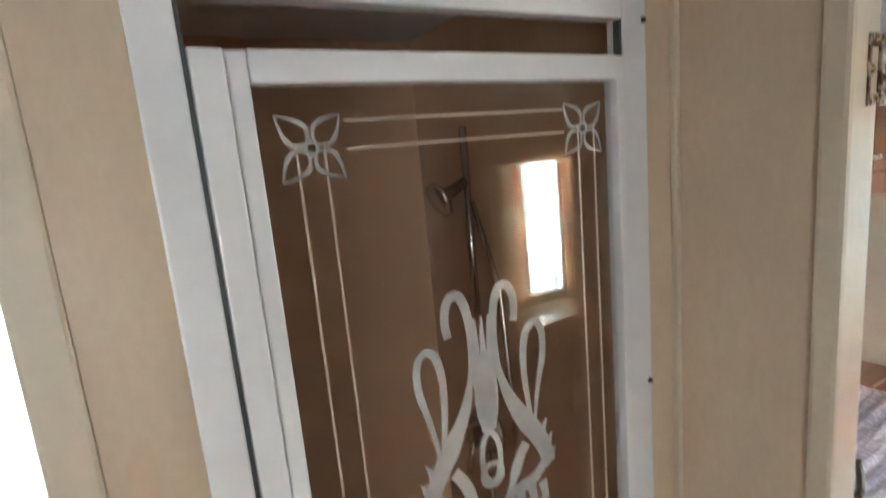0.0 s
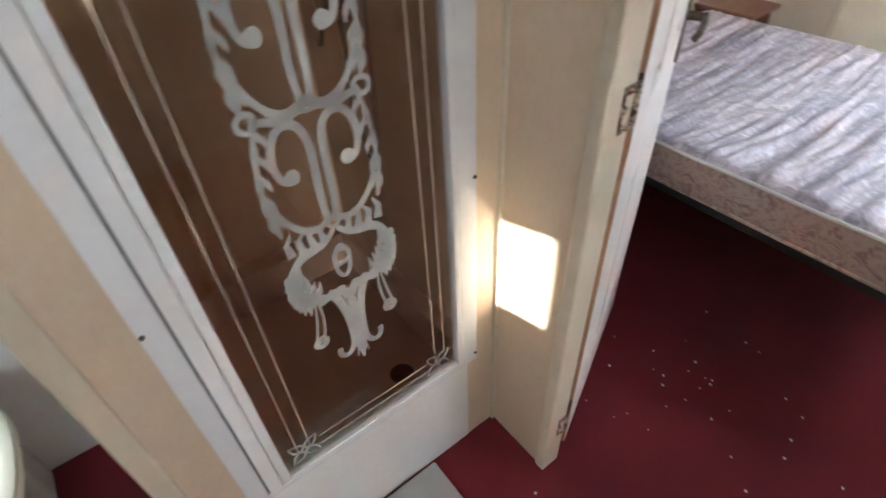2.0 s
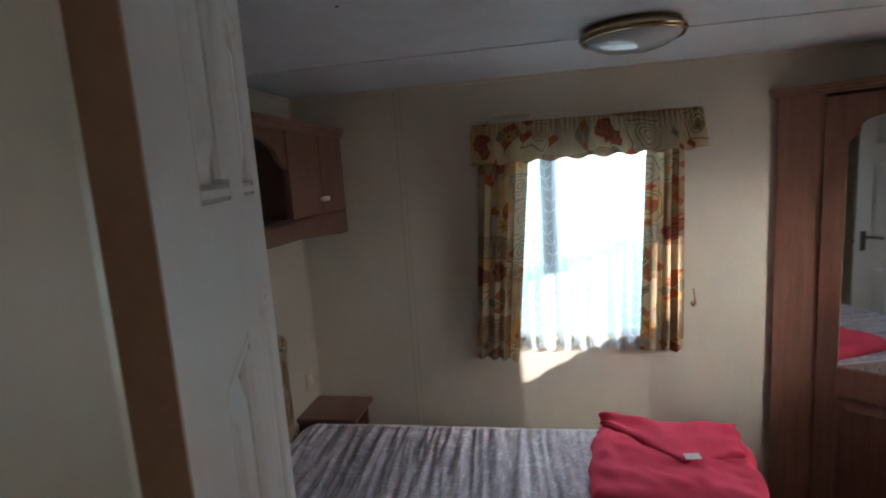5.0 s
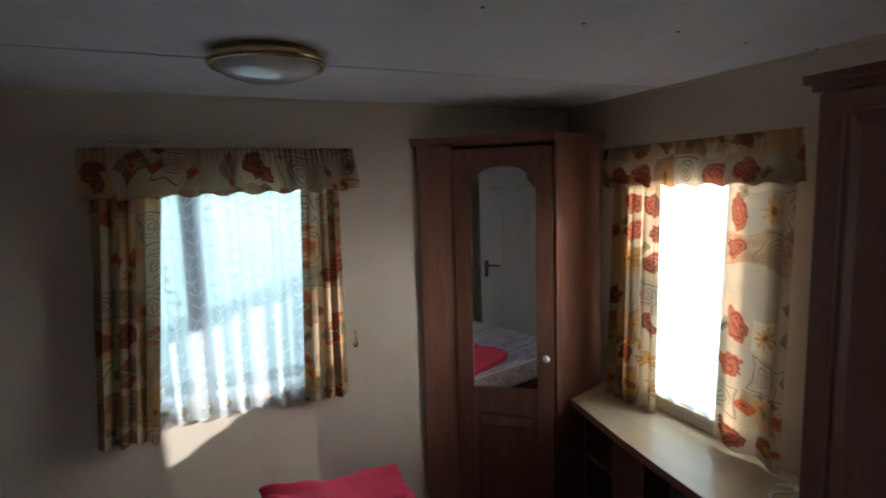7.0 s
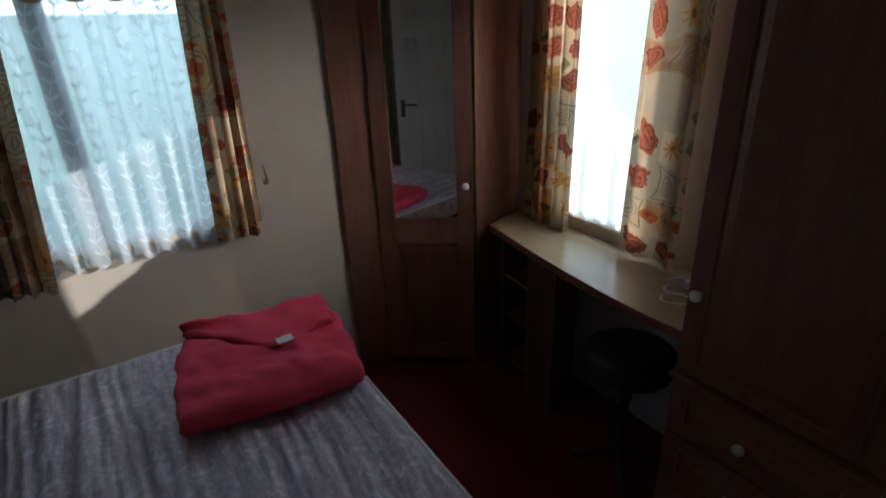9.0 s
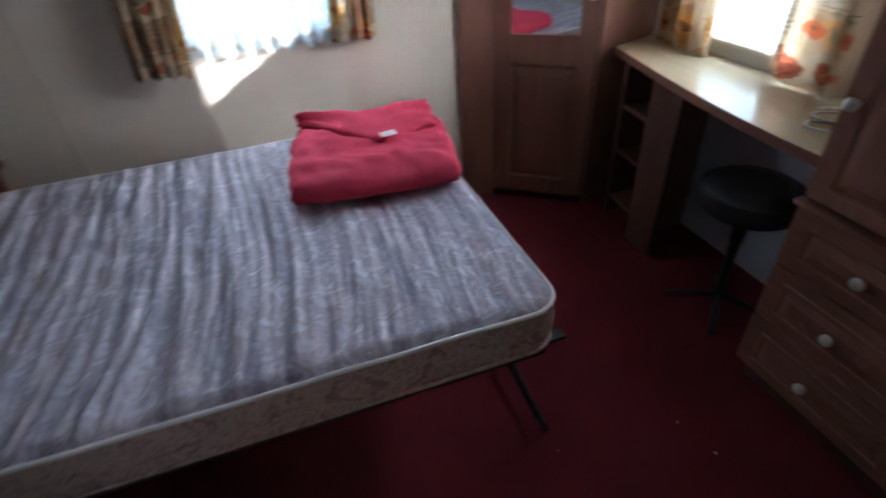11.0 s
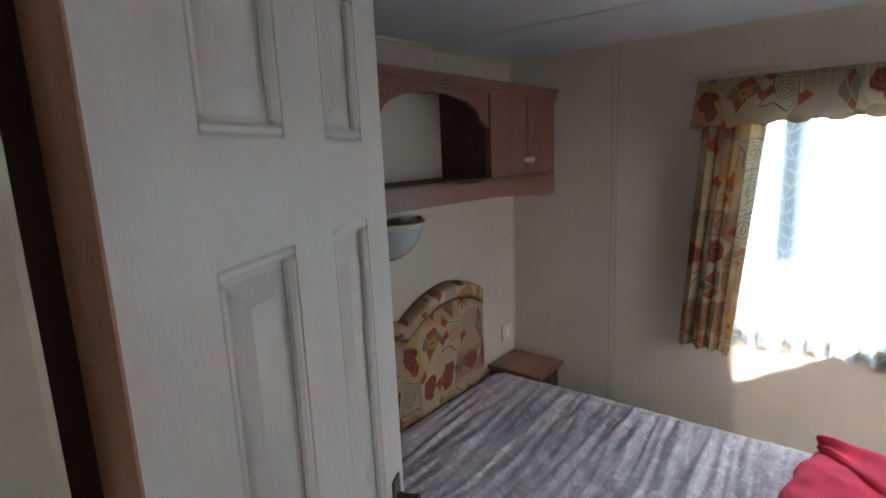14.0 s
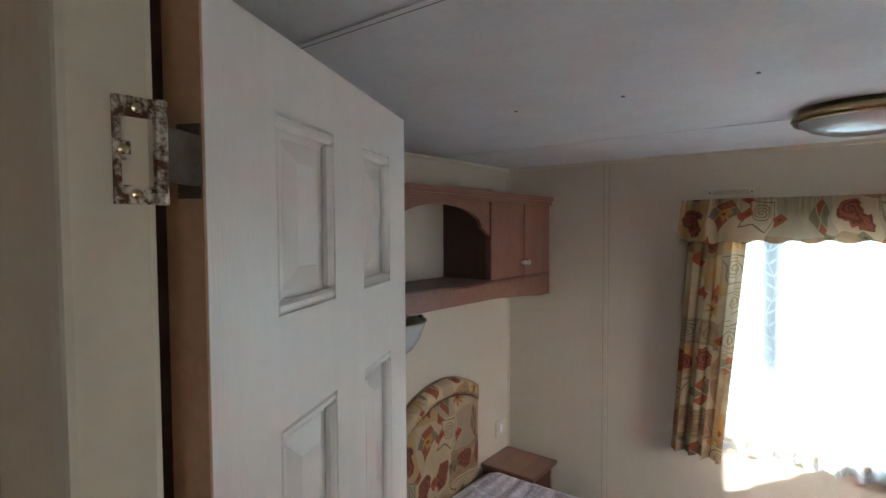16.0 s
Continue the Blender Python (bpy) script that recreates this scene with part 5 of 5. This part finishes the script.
def spiral(cx, cz, r0, r1, a0, a1, n=26):
    return [(cx + (r0 + (r1 - r0) * k / n) * math.cos(radians(a0 + (a1 - a0) * k / n)), cz + (r0 + (r1 - r0) * k / n) * math.sin(radians(a0 + (a1 - a0) * k / n))) for k in range(n + 1)]


def taper(n, w0, w1, w2=None):
    w2 = w0 if w2 is None else w2
    return [w0 + (w1 - w0) * (2 * k / n) if k < n / 2 else w1 + (w2 - w1) * (2 * k / n - 1) for k in range(n + 1)]


def bez(p0, p1, p2, p3, n=18):
    out = []
    for k in range(n + 1):
        t = k / n
        a, b, c, d_ = (1 - t) ** 3, 3 * t * (1 - t) ** 2, 3 * t * t * (1 - t), t ** 3
        out.append((a * p0[0] + b * p1[0] + c * p2[0] + d_ * p3[0], a * p0[1] + b * p1[1] + c * p2[1] + d_ * p3[1]))
    return out


# corner stars
star = bmesh.new()
for cx, cz in ((GX0 + 0.046, GZ1 - 0.055), (GX1 - 0.050, GZ1 - 0.055), (GX0 + 0.046, GZ0 + 0.045), (GX1 - 0.050, GZ0 + 0.045)):
    for a, r in ((45, 0.042), (135, 0.042), (225, 0.042), (315, 0.042)):
        d_ = (math.cos(radians(a)), math.sin(radians(a)))
        for sgn in (-1, 1):
            n_ = (-d_[1] * sgn, d_[0] * sgn)
            p = bez((cx + d_[0] * 0.006, cz + d_[1] * 0.006), (cx + d_[0] * 0.014 + n_[0] * 0.018, cz + d_[1] * 0.014 + n_[1] * 0.018), (cx + d_[0] * 0.026 + n_[0] * 0.010, cz + d_[1] * 0.026 + n_[1] * 0.010), (cx + d_[0] * r, cz + d_[1] * r), 10)
            ribbon(p, taper(10, 0.002, 0.005, 0.001), bm=star)
    ribbon(spiral(cx, cz, 0.006, 0.006, 0, 360, 14), 0.0035, bm=star)
etched("corner_star", star)

# central scroll: one half mirrored about the axis
for sgn in (-1, 1):
    half_bm = bmesh.new()

    def rib(pts, w):
        ribbon([(CX + sgn * x, z) for x, z in pts], w, bm=half_bm)

    # two tiers of cane-shaped scrolls ending in balls
    for zc in (1.195, 1.010):
        rib(bez((0.004, zc - 0.085), (0.022, zc - 0.03), (-0.012, zc + 0.085), (0.036, zc + 0.085), 22) + bez((0.036, zc + 0.085), (0.068, zc + 0.085), (0.072, zc + 0.005), (0.045, zc + 0.004), 16)[1:], taper(38, 0.010, 0.013, 0.010))
        rib(spiral(0.043, zc + 0.010, 0.006, 0.006, 0, 360, 12), 0.012)
        rib(bez((0.002, zc - 0.070), (0.022, zc - 0.105), (0.062, zc - 0.085), (0.082, zc - 0.020), 16), taper(16, 0.012, 0.012, 0.006))
        # side acanthus with inward teeth
        band = bez((0.070, zc + 0.105), (0.088, zc + 0.05), (0.094, zc - 0.02), (0.080, zc - 0.075), 18)
        rib(band, [0.008 + 0.003 * math.sin(q * 1.7) for q in range(19)])
        for q in range(2, 17, 3):
            x, z = band[q]
            rib([(x, z), (x - 0.010, z - 0.010), (x - 0.014, z - 0.026)], [0.011, 0.009, 0.001])
            rib([(x, z), (x + 0.004, z - 0.012), (x + 0.003, z - 0.026)], [0.008, 0.006, 0.001])
    # joint between the tiers, with its side loop
    rib(spiral(0.080, 1.113, 0.012, 0.012, 0, 360, 16), 0.008)
    rib(bez((0.0, 1.115), (0.025, 1.10), (0.05, 1.10), (0.072, 1.113), 12), taper(12, 0.010, 0.014, 0.008))
    # crowns of leaves above and below the scrolls
    for zc, up in ((0.900, -1), (1.318, 1)):
        rib(bez((0.004, zc - 0.012 * up), (0.030, zc + 0.030 * up), (0.060, zc - 0.012 * up), (0.086, zc + 0.045 * up), 16), taper(16, 0.008, 0.018, 0.012))
        for q, ln_ in ((0.020, 0.030), (0.038, 0.036), (0.056, 0.030), (0.074, 0.036)):
            rib([(q, zc + 0.006 * up), (q + 0.004, zc - 0.5 * ln_ * up), (q - 0.006, zc - ln_ * up)], [0.014, 0.010, 0.001])
        rib(spiral(0.0, zc + 0.045 * up, 0.014, 0.014, -90, 90, 10), 0.007)
    # lower cup
    cup = bez((0.086, 0.862), (0.092, 0.815), (0.072, 0.79), (0.048, 0.785), 14) + bez((0.048, 0.785), (0.03, 0.78), (0.016, 0.80), (0.0, 0.765), 10)[1:]
    rib(cup, [0.020 + 0.006 * math.sin(q * 1.9) for q in range(len(cup))])
    for q in range(1, 13, 2):
        x, z = cup[q]
        rib([(x, z), (x + 0.010, z - 0.012), (x + 0.011, z - 0.028)], [0.014, 0.010, 0.001])
        rib([(x, z), (x - 0.014, z + 0.014), (x - 0.018, z + 0.034)], [0.014, 0.010, 0.001])
    # hanging drops
    for w_ in (0.0, 0.014):
        rib(bez((0.058 + w_ * 0.3, 0.79), (0.052 + w_, 0.75), (0.058 + w_, 0.715), (0.064 + w_, 0.70), 12), 0.004)
    rib(spiral(0.071, 0.692, 0.013, 0.010, 90, 450, 18), 0.007)
    rib(spiral(0.071, 0.690, 0.005, 0.005, 0, 360, 10), 0.005)
    # foot: flaring stem, outward curl and leaf tip
    rib(bez((0.030, 0.785), (0.012, 0.745), (0.010, 0.70), (0.012, 0.655), 14) + bez((0.012, 0.655), (0.018, 0.612), (0.050, 0.620), (0.042, 0.652), 14)[1:], taper(28, 0.016, 0.012, 0.010))
    rib(bez((0.002, 0.76), (0.004, 0.70), (0.002, 0.64), (0.012, 0.606), 12), taper(12, 0.012, 0.012, 0.002))
    # shoulders and dome
    rib(bez((0.086, 1.345), (0.080, 1.40), (0.030, 1.42), (0.018, 1.50), 22), taper(22, 0.020, 0.026, 0.006))
    for q, z in ((0.090, 1.352), (0.086, 1.372), (0.078, 1.392)):
        rib([(q - 0.012, z - 0.006), (q, z), (q + 0.008, z + 0.014)], [0.016, 0.012, 0.001])
    rib(bez((0.052, 1.385), (0.030, 1.36), (0.036, 1.345), (0.020, 1.33), 10), taper(10, 0.014, 0.016, 0.004))
    rib(bez((0.004, 1.43), (0.016, 1.46), (0.006, 1.52), (0.010, 1.56), 12), taper(12, 0.014, 0.012, 0.003))
    # plumes: an outer loop and an inner curl on each side
    rib(bez((0.066, 1.395), (0.056, 1.45), (0.050, 1.50), (0.062, 1.528), 16) + bez((0.062, 1.528), (0.080, 1.552), (0.094, 1.52), (0.082, 1.478), 12)[1:], taper(28, 0.006, 0.010, 0.009))
    rib(bez((0.082, 1.478), (0.076, 1.46), (0.070, 1.43), (0.066, 1.40), 10), taper(10, 0.008, 0.006, 0.004))
    rib(bez((0.020, 1.48), (0.012, 1.53), (0.014, 1.57), (0.026, 1.588), 14) + bez((0.026, 1.588), (0.042, 1.600), (0.052, 1.57), (0.044, 1.545), 10)[1:], taper(24, 0.008, 0.012, 0.010))
    etched("scroll", half_bm)
# centre beads
ctr = bmesh.new()
for zc in (1.113, 0.925, 1.295):
    ribbon([(CX + x, z) for x, z in spiral(0, zc, 0.010, 0.010, 0, 360, 14)], 0.006, bm=ctr)
ribbon([(CX, 0.594), (CX, 0.62), (CX, 0.66), (CX, 0.78)], [0.002, 0.014, 0.008, 0.010], bm=ctr)
for zc in (1.385, 0.845):
    ribbon([(CX + 0.013 * math.cos(a), zc + 0.032 * math.sin(a)) for a in [math.pi * q / 10 for q in range(21)]], 0.007, bm=ctr)
ribbon([(CX, 1.42), (CX, 1.49), (CX, 1.56)], [0.020, 0.014, 0.002], bm=ctr)
etched("scroll_centre", ctr)

# ---------------- toilet room ----------------
bx = thing("cistern_boxing", "white boxed-in cistern panel with a round flush button", "boxing")
part("panel", box(XW + 0.002, XW + 0.12, -1.75, -0.782, 0, 0.82, 0.004), WHITE, bx)
part("ledge", box(XW + 0.002, XW + 0.14, -1.75, -0.782, 0.82, 0.84, 0.004), WHITE, bx)
part("flush_button", lathe([(0, 0.012), (0.022, 0.012), (0.028, 0.006), (0.030, 0)], 24, Matrix.Translation((XW + 0.12, -1.04, 0.60)) @ Matrix.Rotation(radians(90), 4, "Y")), CHROME, bx, "chrome flush button", True)
wc = thing("toilet", "white toilet with closed cream lid", "toilet", at=Matrix.Translation((-0.60, -1.20, 0)))


def oval(profile, ax, ay, n=40):
    bm = bmesh.new()
    rings = []
    for s, z in profile:
        rings.append([bm.verts.new((ax * s * math.copysign(abs(math.cos(t)) ** 0.8, math.cos(t)), ay * s * math.copysign(abs(math.sin(t)) ** 0.8, math.sin(t)), z)) for t in [2 * math.pi * k / n for k in range(n)]])
    for p, q in zip(rings, rings[1:]):
        for k in range(n):
            bm.faces.new((p[k], p[(k + 1) % n], q[(k + 1) % n], q[k]))
    bm.faces.new(rings[0])
    bm.faces.new(rings[-1])
    return bm


part("bowl", oval([(0.62, 0.0), (0.58, 0.12), (0.72, 0.26), (0.96, 0.36), (1.0, 0.395)], 0.25, 0.18), CERAMIC, wc, "", True)
part("seat", oval([(0.98, 0.396), (1.03, 0.402), (1.03, 0.412), (0.98, 0.416)], 0.25, 0.19), CREAMSEAT, wc, "", True)
part("lid", oval([(0.97, 0.417), (1.03, 0.424), (1.02, 0.436), (0.90, 0.446), (0.4, 0.450)], 0.25, 0.19), CREAMSEAT, wc, "cream closed lid", True)
part("pan_back", box(-0.28, -0.16, -0.10, 0.10, 0, 0.39, 0.02), CERAMIC, wc)

# low grey mat at the foot of the shower
mt = thing("bath_mat", "pale grey rubber-backed mat on the carpet below the shower", "mat")
part("mat", box(SX + 0.012, 0.10, -0.66, -0.245, 0.0, 0.014, 0.005), surface("grey_mat", (0.36, 0.35, 0.34), (0.46, 0.45, 0.43), 0.9, 8, 300, bumps=0.6, bump_dist=0.004), mt)

# crumbs on the carpet
cr_ = thing("carpet_crumbs", "scattered pale crumbs on the red carpet", "crumbs", kind="stuff")
bm = bmesh.new()
rnd = random.Random(5)
for k in range(46):
    x, y = (rnd.gauss(0.02, 0.12), rnd.gauss(0.52, 0.12)) if k < 22 else (rnd.uniform(-0.1, 1.2), rnd.uniform(-0.4, 0.75))
    if abs(y) < 0.05:
        continue
    r = rnd.uniform(0.002, 0.0055)
    bmesh.ops.create_icosphere(bm, subdivisions=1, radius=r, matrix=Matrix.Translation((x, y, r * 0.5)) @ Matrix.Diagonal((1, rnd.uniform(0.6, 1), 0.6, 1)))
part("crumb", bm, TAGWHITE, cr_)
